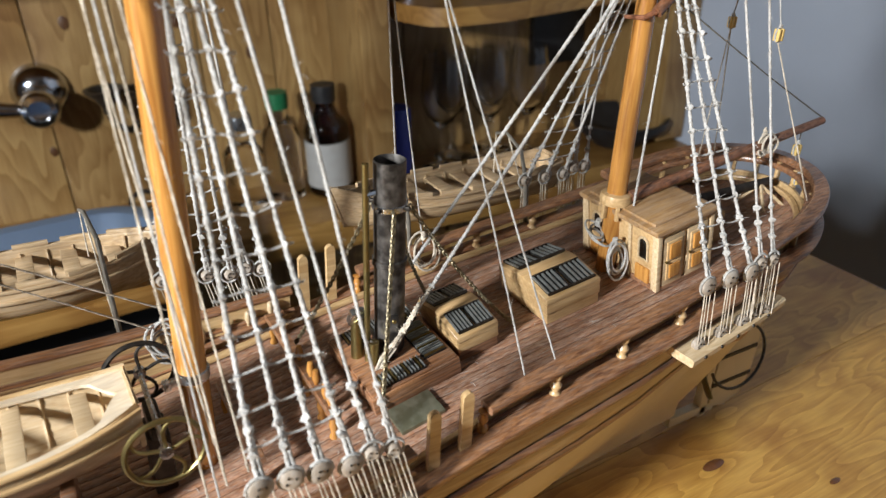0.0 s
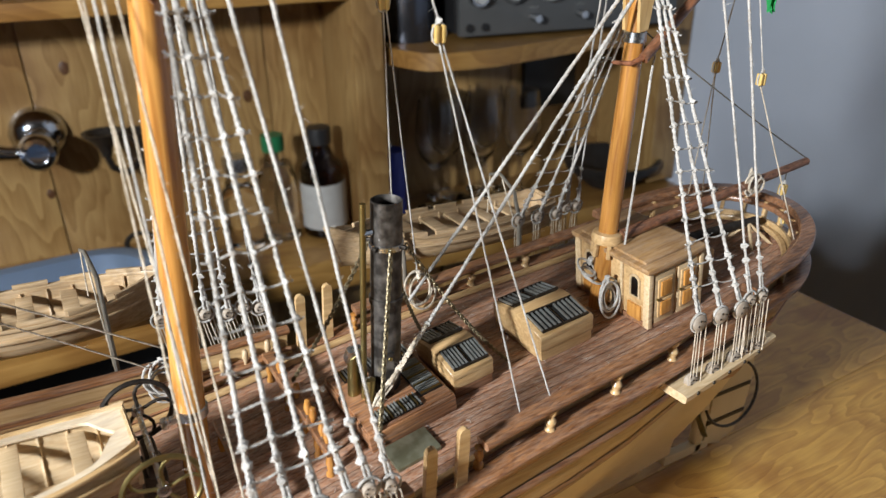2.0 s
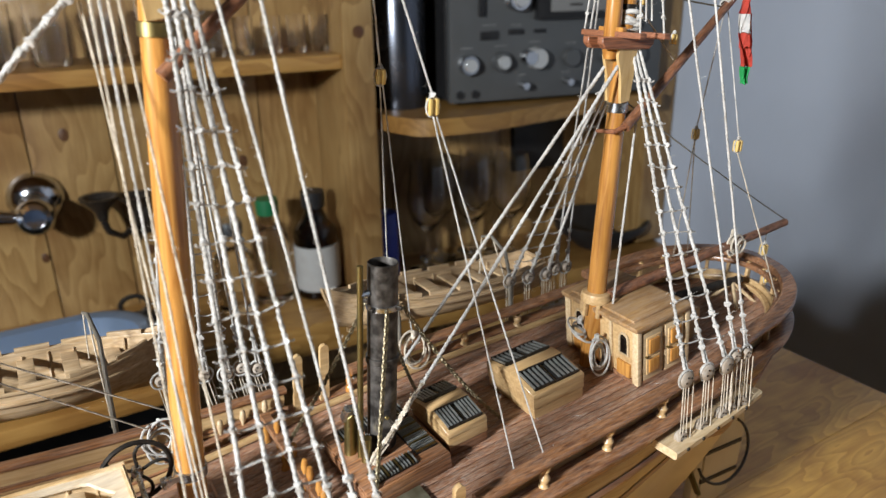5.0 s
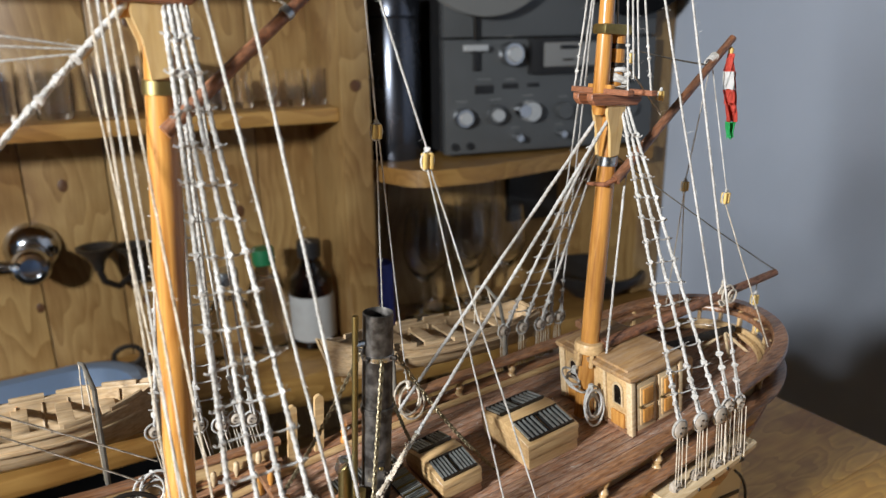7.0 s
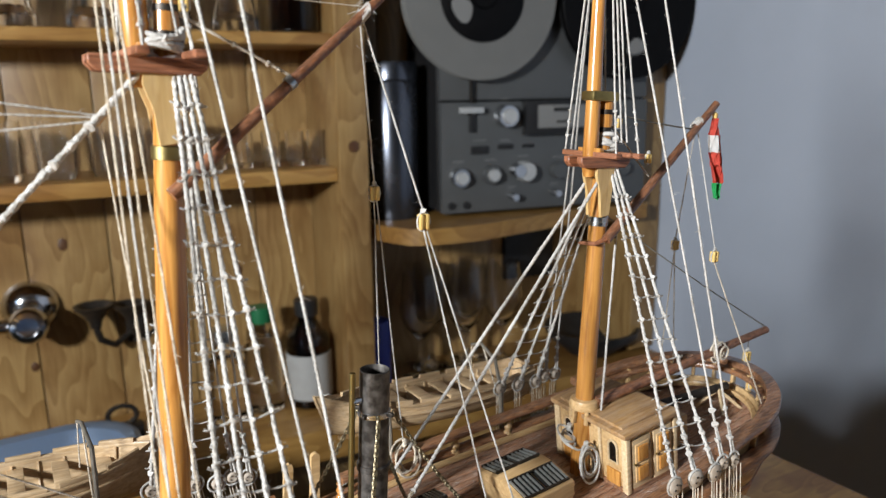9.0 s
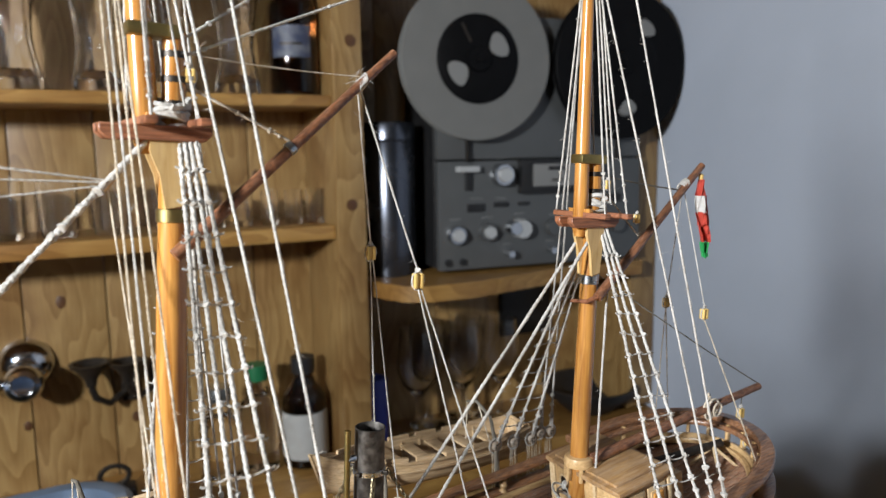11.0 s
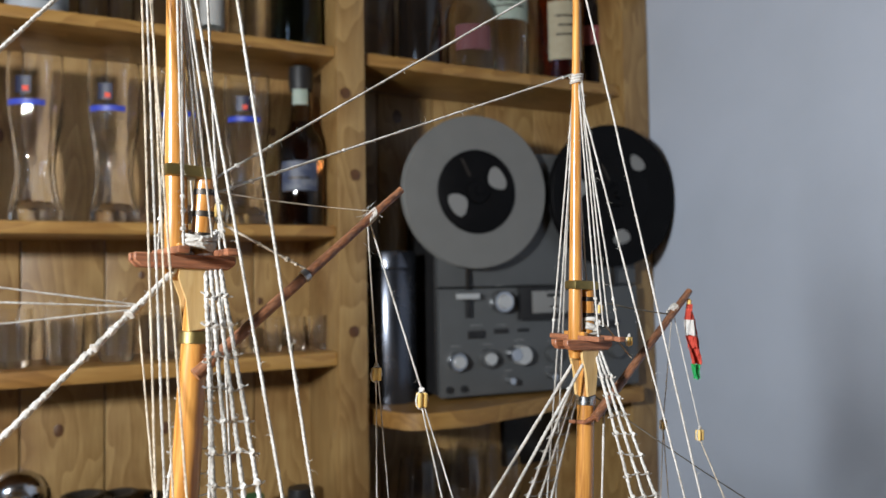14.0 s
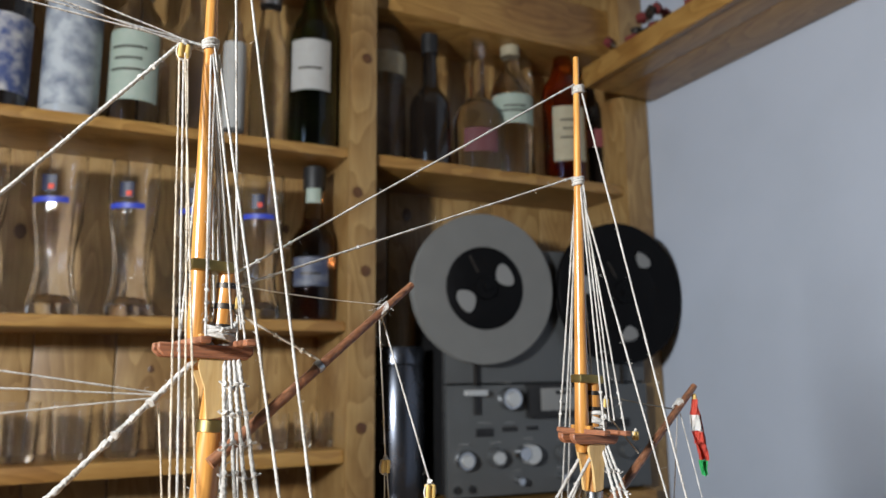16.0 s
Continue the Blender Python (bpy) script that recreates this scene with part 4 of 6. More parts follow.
for side in (-1, 1):
    for x in (0.1060, 0.1362, 0.1655):
        part("stanchion", lathe(B(), [(0.0020, 0), (0.0020, 0.001), (0.0013, 0.0018), (0.0021, 0.004), (0.0011, 0.006), (0.0019, 0.0075), (0.0019, 0.0100)], (x, side * (half(x) - 0.0012), deck_z(x) + 0.0015), 12), BOX, ship, "turned boxwood stanchion")
    # solid bulwark before the gangway
    bm = B()
    cols = []
    for x in np.linspace(-0.325, 0.049, 60):
        y0, y1 = half(x) - 0.0018, half(x) - 0.0002
        cols.append([bm.verts.new((x, side * yy, zz)) for yy, zz in ((y0, deck_z(x)), (y0, bul_top(x)), (y1, bul_top(x)), (y1, deck_z(x)))])
    for a, b in zip(cols, cols[1:]):
        for k in range(4):
            bm.faces.new((a[k], a[(k + 1) % 4], b[(k + 1) % 4], b[k]))
    bm.faces.new(cols[0])
    bm.faces.new(cols[-1])
    part("bulwark", bm, OCHRE, ship, "ochre bulwark planking")
    part("bulwark_cap", sweep(B(), [(x, side * (half(x) - 0.0008), bul_top(x) + 0.001) for x in np.linspace(-0.328, 0.050, 60)], 0.0058 if side < 0 else 0.0042, 0.0022), BROWN, ship, "brown bulwark cap rail")
    for dz, w_ in ((-0.0068, 0.0016), (-0.0082, 0.0010)):
        part("bulwark_rib", sweep(B(), [(x, side * (half(x) - 0.0030), bul_top(x) + dz) for x in np.linspace(-0.325, 0.050, 60)], 0.0016, w_), BROWN if w_ > 0.0012 else OCHRE, ship)
    part("bulwark_rib", sweep(B(), [(x, side * (half(x) + 0.0006), bul_top(x) - 0.006) for x in np.linspace(-0.325, 0.050, 60)], 0.0016, 0.0016), BROWN, ship)
    part("pin_shelf", sweep(B(), side_path(side, 0.0, 0.045, 0.0045, 0.0085), 0.005, 0.0012), BROWN, ship)
    for k in range(5):
        x = 0.004 + 0.009 * k
        part("belaying_pin", lathe(B(), [(0, -0.004), (0.0006, -0.003), (0.0007, 0.001), (0.0014, 0.003), (0.0011, 0.006), (0, 0.007)], (x, side * (half(x) - 0.0045), deck_z(x) + 0.0091), 10), PALE, ship)
    # timber heads beside the gangway
    for x in ((0.0575, 0.0693) if side < 0 else (0.0552, 0.0668)):
        hgt = 0.0225 if side < 0 else 0.0265
        bm, ring = B(), [(-0.0020, 0), (0.0020, 0), (0.0020, hgt - 0.0022), (0.0016, hgt - 0.0008), (0.0005, hgt), (-0.0009, hgt - 0.0003), (-0.0018, hgt - 0.0014)]
        flat = [[bm.verts.new((p, yy, q)) for p, q in ring] for yy in (-0.0010, 0.0010)]
        bm.faces.new(flat[0])
        bm.faces.new(flat[1][::-1])
        for k in range(7):
            bm.faces.new((flat[0][k], flat[0][(k + 1) % 7], flat[1][(k + 1) % 7], flat[1][k]))
        t_ = part("timber_head", bm, BOX, ship, "upright boxwood timber head at the gangway")
        t_.location = (x, side * (half(x) - 0.001), deck_z(x) + 0.0015)
    part("gangway_pin", lathe(B(), [(0.0018, 0), (0.0018, 0.002), (0.0011, 0.003), (0.0018, 0.005), (0.0011, 0.007), (0.0018, 0.008), (0, 0.009)], (0.0775, side * (half(0.0775) - 0.003), deck_z(0.0775) + 0.002), 12), MAST, ship)

# rudder, stern post, screw and steering frame
bm = B()
prof = [(0.262, 0.012), (0.262, -0.074), (0.275, -0.0775), (0.286, -0.073), (0.2915, -0.060), (0.2925, -0.035), (0.286, -0.012), (0.276, 0.006)]
for yy in (-0.0022, 0.0022):
    prof_v = [bm.verts.new((x, yy, z)) for x, z in prof]
    bm.faces.new(prof_v)
vs = list(bm.verts)
for k in range(8):
    bm.faces.new((vs[k], vs[(k + 1) % 8], vs[8 + (k + 1) % 8], vs[8 + k]))
rudder = part("rudder", bm, CREAM, ship, "cream rudder blade with dark straps")
for z in (-0.060, -0.042, -0.022):
    part("strap", bx(B(), (0.276, 0, z), (0.030, 0.0056, 0.0022)), DARK_IRON, rudder)
part("stern_post", bx(B(), (0.2575, 0, -0.033), (0.006, 0.005, 0.092), bevel=0.001), CREAM, ship)
part("sole_piece", bx(B(), (0.249, 0, -0.0745), (0.034, 0.005, 0.006), bevel=0.001), CREAM, ship)
screw = part("propeller", lathe(B(), [(0, -0.006), (0.003, -0.004), (0.0035, 0.002), (0.002, 0.007), (0, 0.008)], m=Matrix.Translation((0.247, 0, -0.040)) @ Matrix.Rotation(math.radians(90), 4, "Y"), seg=14), BRASS, ship, "dark brass screw propeller")
for k in range(3):
    a = 2 * math.pi * k / 3 + 0.4
    bm = B()
    bx(bm, (0, 0, 0.011), (0.0012, 0.008, 0.018), Matrix.Rotation(0.5, 3, "Z"), 0.0004)
    o = part("blade", bm, BRASS, screw)
    o.matrix_basis = Matrix.Translation((0.247, 0, -0.040)) @ Matrix.Rotation(a, 4, "X")
part("steering_hoop", tube(B(), [(0.262 + 0.020 * math.cos(a), -0.012 + 0.004 * math.sin(a), -0.034 + 0.017 * math.sin(a)) for a in np.linspace(-2.9, 0.9, 18)], 0.0008, 6), DARK_IRON, ship, "bent dark wire hoop by the rudder")

# ---- masts ----


def mast(x, r, foot, band, cross, cap, top, tip_r, sx, ahead, lean, rake=0.0):
    """A lower mast with hounds, crosstrees and cap, and a topmast before it; rake leans the lower mast aft."""
    def raked(bm):
        for v in bm.verts:
            v.co.x += rake * max(0.0, v.co.z - 0.05)
        return bm

    m_ = part("lower_mast", raked(lathe(B(), [(0, foot - 0.004), (r, foot - 0.004), (r, foot + 0.02), (r, foot + 0.05), (r * 0.97, band - 0.03), (r * 0.9, band), (r * 0.86, cross - 0.01), (r * 0.76, cross), (r * 0.74, cap), (0, cap)], (x, 0, 0), 24)), MAST, ship)
    part("band", raked(lathe(B(), [(r * 0.95, band - 0.002), (r * 1.04, band - 0.0018), (r * 1.04, band + 0.0018), (r * 0.95, band + 0.002)], (x, 0, 0), 24)), BRASS if x < 0.1 else STEEL, m_, "metal mast band")
    bm = B()
    for yy in (-r * 0.93, r * 0.93):
        h_ = cross - 0.001 - band
        q = [(-r * 0.55, band + 0.002), (r * 0.5, band + 0.003), (r * 0.75, cross - h_ * 0.45), (r * 0.85, cross - 0.001), (-r * 1.45, cross - 0.001), (-r * 1.5, cross - h_ * 0.22), (-r * 1.28, cross - h_ * 0.34), (-r * 0.9, cross - h_ * 0.52), (-r * 0.72, cross - h_ * 0.75)]
        a = [bm.verts.new((x + px - r * 0.1, yy - 0.0007, pz)) for px, pz in q]
        b = [bm.verts.new((x + px - r * 0.1, yy + 0.0007, pz)) for px, pz in q]
        bm.faces.new(a)
        bm.faces.new(b[::-1])
        for k in range(9):
            bm.faces.new((a[k], a[(k + 1) % 9], b[(k + 1) % 9], b[k]))
    part("cheek", raked(bm), CHEEK, m_, "pale wooden mast cheeks")
    for xx in (x + r * 1.5, x - r * 1.6):
        part("crosstree", bx(B(), (xx, 0, cross + 0.0030), (0.0034, 0.040 * sx, 0.0022), bevel=0.0005), RED_TOP, m_, "red-brown crosstree")
    for yy in (-r * 0.95, r * 0.95):
        # trestletrees with ends cut back below
        bm, x0_, x1_ = B(), x - r * 4.0, x + r * 2.6
        q = [(x0_, cross + 0.0022), (x0_, cross - 0.0002), (x0_ + 0.0022, cross - 0.0022), (x1_ - 0.0022, cross - 0.0022), (x1_, cross - 0.0002), (x1_, cross + 0.0022)]
        a = [bm.verts.new((px, yy - 0.0016, pz)) for px, pz in q]
        b = [bm.verts.new((px, yy + 0.0016, pz)) for px, pz in q]
        bm.faces.new(a)
        bm.faces.new(b[::-1])
        for k in range(6):
            bm.faces.new((a[k], a[(k + 1) % 6], b[(k + 1) % 6], b[k]))
        bmesh.ops.bevel(bm, geom=list(bm.edges), offset=0.0003, segments=1, affect="EDGES")
        part("trestletree", bm, RED_TOP, m_, "red-brown trestletree")
    def tx(z):
        return x - ahead - lean * (z - cap)
    zs = (cross - 0.006, cross - 0.003, cross + 0.012, cap + 0.01, top - 0.05, top)
    part("topmast", tube(B(), [(tx(z), 0, z) for z in zs], [r * 0.6, r * 0.80, r * 0.78, r * 0.70, tip_r * 1.25, tip_r], 20), MAST, m_)
    part("topmast_fid", bx(B(), (tx(cross), 0, cross + 0.0045), (0.0022, r * 3.2, 0.0022), bevel=0.0004), MAST, m_)
    bm = bx(B(), ((x + tx(cap)) / 2, 0, cap), (ahead + r * 1.7, r * 1.9, 0.0040), bevel=0.0012)
    part("mast_cap", bm, BRASS, m_, "tarnished brass mast cap")
    for dz in (0.006, 0.013, 0.02):
        if cap - dz > cross + 0.006:
            part("strap", raked(lathe(B(), [(r * 0.73, cap - dz - 0.001), (r * 0.80, cap - dz - 0.0009), (r * 0.80, cap - dz + 0.0009), (r * 0.73, cap - dz + 0.001)], (x, 0, 0), 18)), DARK_IRON, m_)
    return m_


mast_l = mast(0.0, 0.0046, 0.0, 0.1740, 0.1976, 0.2262, 0.372, 0.0016, 1.0, 0.0068, 0.060, 0.0150)
mast_r = mast(0.17, 0.0040, 0.033, 0.1462, 0.1705, 0.1963, 0.3502, 0.0014, 0.78, 0.0072, 0.022)
part("mast_hoop", lathe(B(), [(0.0045, 0.0372), (0.0052, 0.0374), (0.0052, 0.0404), (0.0045, 0.0407)], (0, 0, 0), 24), STEEL, mast_l, "steel hoop with a bent lug")
part("hoop_lug", bx(bx(B(), (-0.0062, -0.0030, 0.0392), (0.0056, 0.0020, 0.0022), Matrix.Rotation(0.25, 3, "Z"), 0.0004), (-0.0086, -0.0034, 0.0390), (0.0022, 0.0028, 0.0034), Matrix.Rotation(0.25, 3, "Z"), 0.0007), STEEL, mast_l)
part("boom_collar", lathe(B(), [(0.0040, 0.0640), (0.0062, 0.0645), (0.0066, 0.0665), (0.0060, 0.0685), (0.0040, 0.069)], (0.17, 0, 0), 20), BOX, mast_r, "wooden boom collar")
for k in range(6):
    a = 2 * math.pi * k / 6
    part("collar_bracket", bx(B(), (0.17 + 0.0053 * math.cos(a), 0.0053 * math.sin(a), 0.0615), (0.002, 0.0016, 0.006), Matrix.Rotation(a, 3, "Z"), 0.0004), BOX, mast_r)


def spar(name, a, b, ra, rb, label, mat=RED_SPAR):
    a, b = Vector(a), Vector(b)
    return part(name, tube(B(), line(a, b, 9), [ra + (rb - ra) * k / 8 for k in range(9)], 12), mat, ship, label)


spar("gaff", (0.001, -0.0062, 0.1625), (0.0733, -0.002, 0.2285), 0.0021, 0.0014, "red-brown wooden gaff")
spar("gaff", (0.170, -0.0055, 0.139), (0.2376, 0.0, 0.196), 0.0021, 0.0016, "red-brown wooden gaff")
spar("boom", (0.1735, -0.0035, 0.0675), (0.2823, -0.0085, 0.0870), 0.0026, 0.0018, "dark red-brown boom over the deckhouse")
part("gaff_jaw", tube(B(), [(0.1650, 0.0045, 0.1365), (0.1655, -0.0045, 0.1375), (0.172, -0.0062, 0.1405)], [0.0007, 0.0010, 0.0012], 8), RED_TOP, ship)

# ---- funnel and gratings ----


def at_deck(ob, x, y, dz=0.0):
    slope = math.atan((deck_z(x + 0.01) - deck_z(x - 0.01)) / 0.02)
    ob.matrix_basis = Matrix.Translation((x, y, deck_z(x) + 0.0012 * (1 - (y / 0.055) ** 2) + dz)) @ Matrix.Rotation(-slope, 4, "Y")
    return ob


grate = at_deck(part("boiler_grating_box", bx(bx(B(), (0, 0, 0.0035), (0.0345, 0.040, 0.007), bevel=0.0005), (0, 0, 0.0072), (0.0330, 0.0385, 0.0012), bevel=0.0003), BROWN, ship, "low mahogany box with black gratings"), 0.0702, -0.0006)
for c, s in (((0.0110, -0.0040, 0.008), (0.009, 0.020)), ((-0.0035, -0.0145, 0.008), (0.0175, 0.0070)), ((-0.0035, 0.0145, 0.008), (0.0175, 0.0070)), ((0.0110, 0.0130, 0.008), (0.009, 0.0090))):
    fr = part("grating_frame", bx(B(), (c[0], c[1], 0.0081), (s[0], s[1], 0.0006)), DARK_IRON, grate)
    n = max(5, int(s[1] / 0.00125)) if s[0] < s[1] else max(5, int(s[0] / 0.00125))
    for k in range(n):
        if s[0] < s[1]:
            part("grate_bar", bx(B(), (c[0], c[1] - s[1] / 2 + (k + 0.5) * s[1] / n, 0.0088), (s[0] * 0.92, 0.0005, 0.0010)), WORN_BAR if k % 4 else BRASS, fr)
        else:
            part("grate_bar", bx(B(), (c[0] - s[0] / 2 + (k + 0.5) * s[0] / n, c[1], 0.0088), (0.0005, s[1] * 0.92, 0.0010)), WORN_BAR if k % 4 else BRASS, fr)

fx, fz0, fz1 = 0.0684, 0.022, 0.0985
funnel = part("funnel", lathe(B(), [(0.0054, fz0), (0.0054, 0.0610), (0.0060, 0.0614), (0.0060, 0.0634), (0.0054, 0.0638), (0.0054, fz1), (0.0050, fz1 + 0.0002), (0.0048, fz1 - 0.001), (0.0047, fz1 - 0.02), (0, fz1 - 0.021)], (fx, 0, 0), 32), FUNNEL_MAT, ship, "sooty grey metal funnel with mottled painted highlights and a soldered seam")
part("clamp_ring", lathe(B(), [(0.0054, 0.0818), (0.0059, 0.0819), (0.0059, 0.0836), (0.0054, 0.0838)], (fx, 0, 0), 28), STEEL, funnel)
for a in (-1.0, 0.6, 2.2, 3.7):
    part("eyelet", bx(B(), (fx + 0.0066 * math.cos(a), 0.0066 * math.sin(a), 0.083), (0.0022, 0.0012, 0.0015), Matrix.Rotation(a, 3, "Z"), 0.0003), DARK_IRON, funnel)
part("funnel_door", bx(B(), (fx - 0.0015, -0.0058, 0.0345), (0.0036, 0.0016, 0.0185), Matrix.Rotation(-0.2, 3, "Z"), 0.0006), FUNNEL_MAT, funnel, "riveted strap at the funnel's foot")
part("rivet", lathe(B(), [(0, 0.0008), (0.0007, 0.0005), (0.0009, 0)], m=Matrix.Translation((fx - 0.0014, -0.0065, 0.0415)) @ Matrix.Rotation(math.radians(90), 4, "X"), seg=10), BRASS, funnel)
pipe = part("steam_pipe", tube(B(), [(0.0592, -0.0012, 0.020), (0.0592, -0.0012, 0.099)], 0.0011, 12), BRASS, ship, "thin tarnished brass steam pipe")
part("pipe_clip", tube(B(), [(0.0592, -0.0012, 0.0885), (0.0625, -0.0008, 0.0885)], 0.0012, 8), STEEL, pipe)
whistle = part("valve_body", tube(B(), [(0.0575, 0.0035, 0.020), (0.0575, 0.0035, 0.0405), (0.0560, 0.0028, 0.0415)], [0.0026, 0.0024, 0.0022], 14), BRASS, ship, "brass valve with a bright steel cap")
part("valve_cap", bx(B(), (0.0566, 0.0026, 0.0415), (0.0052, 0.0030, 0.0075), Matrix.Rotation(0.5, 3, "X"), 0.0007), STEEL, whistle)
part("valve_post", tube(B(), [(0.0600, -0.0045, 0.020), (0.0600, -0.0045, 0.034)], 0.0019, 12), BRASS, whistle)


def chain(a, b, sag, parent=None, r=0.0005):
    pts = line(a, b, 60, sag)
    bm = B()
    total = sum((q - p).length for p, q in zip(pts, pts[1:]))
    n = int(total / 0.00150)
    for k in range(n):
        t = (k + 0.5) / n * 59
        i = min(int(t), 58)
        p, d = pts[i].lerp(pts[i + 1], t - i), (pts[i + 1] - pts[i]).normalized()
        u = d.orthogonal().normalized()
        u = (Matrix.Rotation(math.pi / 2 * (k % 2) + 0.3, 3, d) @ u)
        tube(bm, [p + d * 0.00118 * math.cos(q) + u * 0.00068 * math.sin(q) for q in np.linspace(0, 2 * math.pi, 9)[:-1]], r * 0.72, 4, True)
    return part("chain", bm, CHAIN, parent or ship, "thin brass chain guy")


chain((fx + 0.0062, -0.0025, 0.0825), (0.1175, -0.008, 0.0268), 0.0035)
chain((fx - 0.0015, -0.0064, 0.0825), (0.0555, -0.021, 0.019), 0.0015)
chain((fx - 0.005, 0.0040, 0.0825), (0.041, 0.030, 0.015), 0.0025)
chain((fx + 0.002, 0.006, 0.0825), (0.100, 0.030, 0.025), 0.0025)


def skylight(x, y, w, d, hb, mat_low, label):
    """A hatch with a pitched lid and barred panes; w along the deck, d across."""
    th = at_deck(part("skylight", bx(B(), (0, 0, hb / 2), (w, d, hb), bevel=0.0004), mat_low, ship, label), x, y)
    bm = B()
    hw, hd, z0, z1 = w / 2 + 0.0005, d / 2 + 0.0006, hb, hb + 0.0055
    pr = [(-hd, z0), (-hd, z0 + 0.0026), (-0.0025, z1), (0.0025, z1), (hd, z0 + 0.0026), (hd, z0)]
    a = [bm.verts.new((-hw, yy, zz)) for yy, zz in pr]
    b = [bm.verts.new((hw, yy, zz)) for yy, zz in pr]
    bm.faces.new(a)
    bm.faces.new(b[::-1])
    for k in range(6):
        bm.faces.new((a[k], a[(k + 1) % 6], b[(k + 1) % 6], b[k]))
    bmesh.ops.bevel(bm, geom=list(bm.edges), offset=0.0003, segments=1, affect="EDGES")
    part("upper_coaming", bx(B(), (0, 0, hb * 0.76), (w + 0.0008, d + 0.0008, hb * 0.5), bevel=0.0004), BOX, th)
    lid = part("lid", bm, BOX, th, "boxwood lid with a pitched top")
    for side in (-1, 1):
        ang = math.atan2(0.0029, hd - 0.0025) * -side
        m = Matrix.Translation((0, side * (hd + 0.0025) / 2, hb + 0.0026 + 0.0029 / 2 + 0.0003)) @ Matrix.Rotation(ang, 4, "X")
        ph = (hd - 0.0025) * 0.8
        for half_ in (-1, 1):
            p = part("pane", bx(B(), (0, 0, 0), (w * 0.42, ph, 0.0006)), DARK_LIQ, lid, "dark pane")
            p.matrix_basis = m @ Matrix.Translation((half_ * w * 0.225, 0, 0))
        nb = 11
        for k in range(nb):
            if k == nb // 2:
                continue
            part("bar", bx(B(), (-w * 0.43 + k * w * 0.86 / (nb - 1), 0, 0.0007), (0.00065, ph, 0.0008)), WORN_BAR, lid).matrix_basis = m
        for e in (-1, 1):
            part("bar", bx(B(), (0, e * ph / 2, 0.0007), (w * 0.9, 0.0007, 0.0010)), DARK_IRON, lid).matrix_basis = m
    return th


skylight(0.0976, -0.0012, 0.0165, 0.0285, 0.0085, BROWN, "small skylight with mahogany base and barred panes")
skylight(0.1395, -0.0015, 0.0250, 0.0310, 0.0090, BOX, "boxwood skylight with barred panes")

# brass plate let into the deck
plate = at_deck(part("deck_plate", bx(B(), (0, 0, 0.0007), (0.0168, 0.0122, 0.0016), bevel=0.0004), VERDIGRIS, ship, "greenish tarnished brass plate on the deck"), 0.0648, -0.0274)

# ---- deckhouse ----
hx0, hx1, hy, hz = 0.1735, 0.2012, 0.0210, 0.0262
house = at_deck(part("deckhouse", bx(B(), (0, 0, hz / 2), (hx1 - hx0, 2 * hy, hz), bevel=0.0005), BOX, ship, "small boxwood deckhouse with panelled doors and arched windows"), (hx0 + hx1) / 2, -0.0047)
hw = (hx1 - hx0) / 2
part("roof", bx(bx(B(), (0.0, 0, hz + 0.0013), (2 * hw + 0.005, 2 * hy + 0.004, 0.0024), bevel=0.0008), (0.0, 0, hz + 0.003), (2 * hw, 2 * hy - 0.004, 0.0014), bevel=0.0006), ROOF, house)
part("plinth", bx(B(), (0, 0, 0.001), (2 * hw + 0.0016, 2 * hy + 0.0016, 0.0024), bevel=0.0004), BROWN, house)
for side in (-1, 1):
    for dx in (-0.0062, 0.0062):
        d_ = part("door", bx(B(), (dx, side * (hy + 0.0003), hz * 0.49), (0.0106, 0.0012, hz * 0.84), bevel=0.0003), PALE, house, "boxwood panelled door")
        for zz, zh in ((0.27, 0.28), (0.62, 0.30)):
            part("door_frame", bx(B(), (dx, side * (hy + 0.0010), hz * (zz + 0.05)), (0.0078, 0.0008, hz * (zh + 0.03)), bevel=0.0003), BOX, d_)
            part("door_panel", bx(B(), (dx, side * (hy + 0.0015), hz * (zz + 0.05)), (0.0056, 0.0012, hz * (zh - 0.04)), bevel=0.0005), MAST, d_, "darker raised panel")
        part("door_knob", lathe(B(), [(0, 0.0014), (0.0006, 0.001), (0.0004, 0)], m=Matrix.Translation((dx - 0.0042, side * (hy + 0.0009), hz * 0.5)) @ Matrix.Rotation(math.radians(90) * (1 if side < 0 else -1), 4, "X"), seg=8), BRASS, d_)
for y in (-0.0135, 0.0, 0.0135):
    m = Matrix.Translation((-hw - 0.0004, y, hz * 0.62)) @ Matrix.Rotation(math.radians(-90), 4, "Y")
    bm = B()
    q = [(-0.004, -0.0024), (0.0032, -0.0024)] + [(0.0032 + 0.0024 * math.sin(a), -0.0024 * math.cos(a)) for a in np.linspace(0.3, 2.84, 7)] + [(0.0032, 0.0024), (-0.004, 0.0024)]
    if y:
        w_ = part("arched_window", tube(B(), [m @ Vector((a, b, 0)) for a, b in q], 0.0006, 6, True), PALE, house, "small arched window")
        vs = [bm.verts.new(m @ Vector((a, b, 0.0001))) for a, b in q]
        bm.faces.new(vs)
        part("pane", bm, DARK_LIQ, w_)
        part("wall_panel", bx(B(), (-hw - 0.0004, y, hz * 0.2), (0.0012, 0.0075, hz * 0.26), bevel=0.0004), MAST, house)
    else:
        bm.free()
    part("pilaster", bx(B(), (-hw - 0.0003, y - (0.0062 if y <= 0 else -0.0062), hz * 0.5), (0.0014, 0.0016, hz * 0.95), bevel=0.0003), PALE, house)
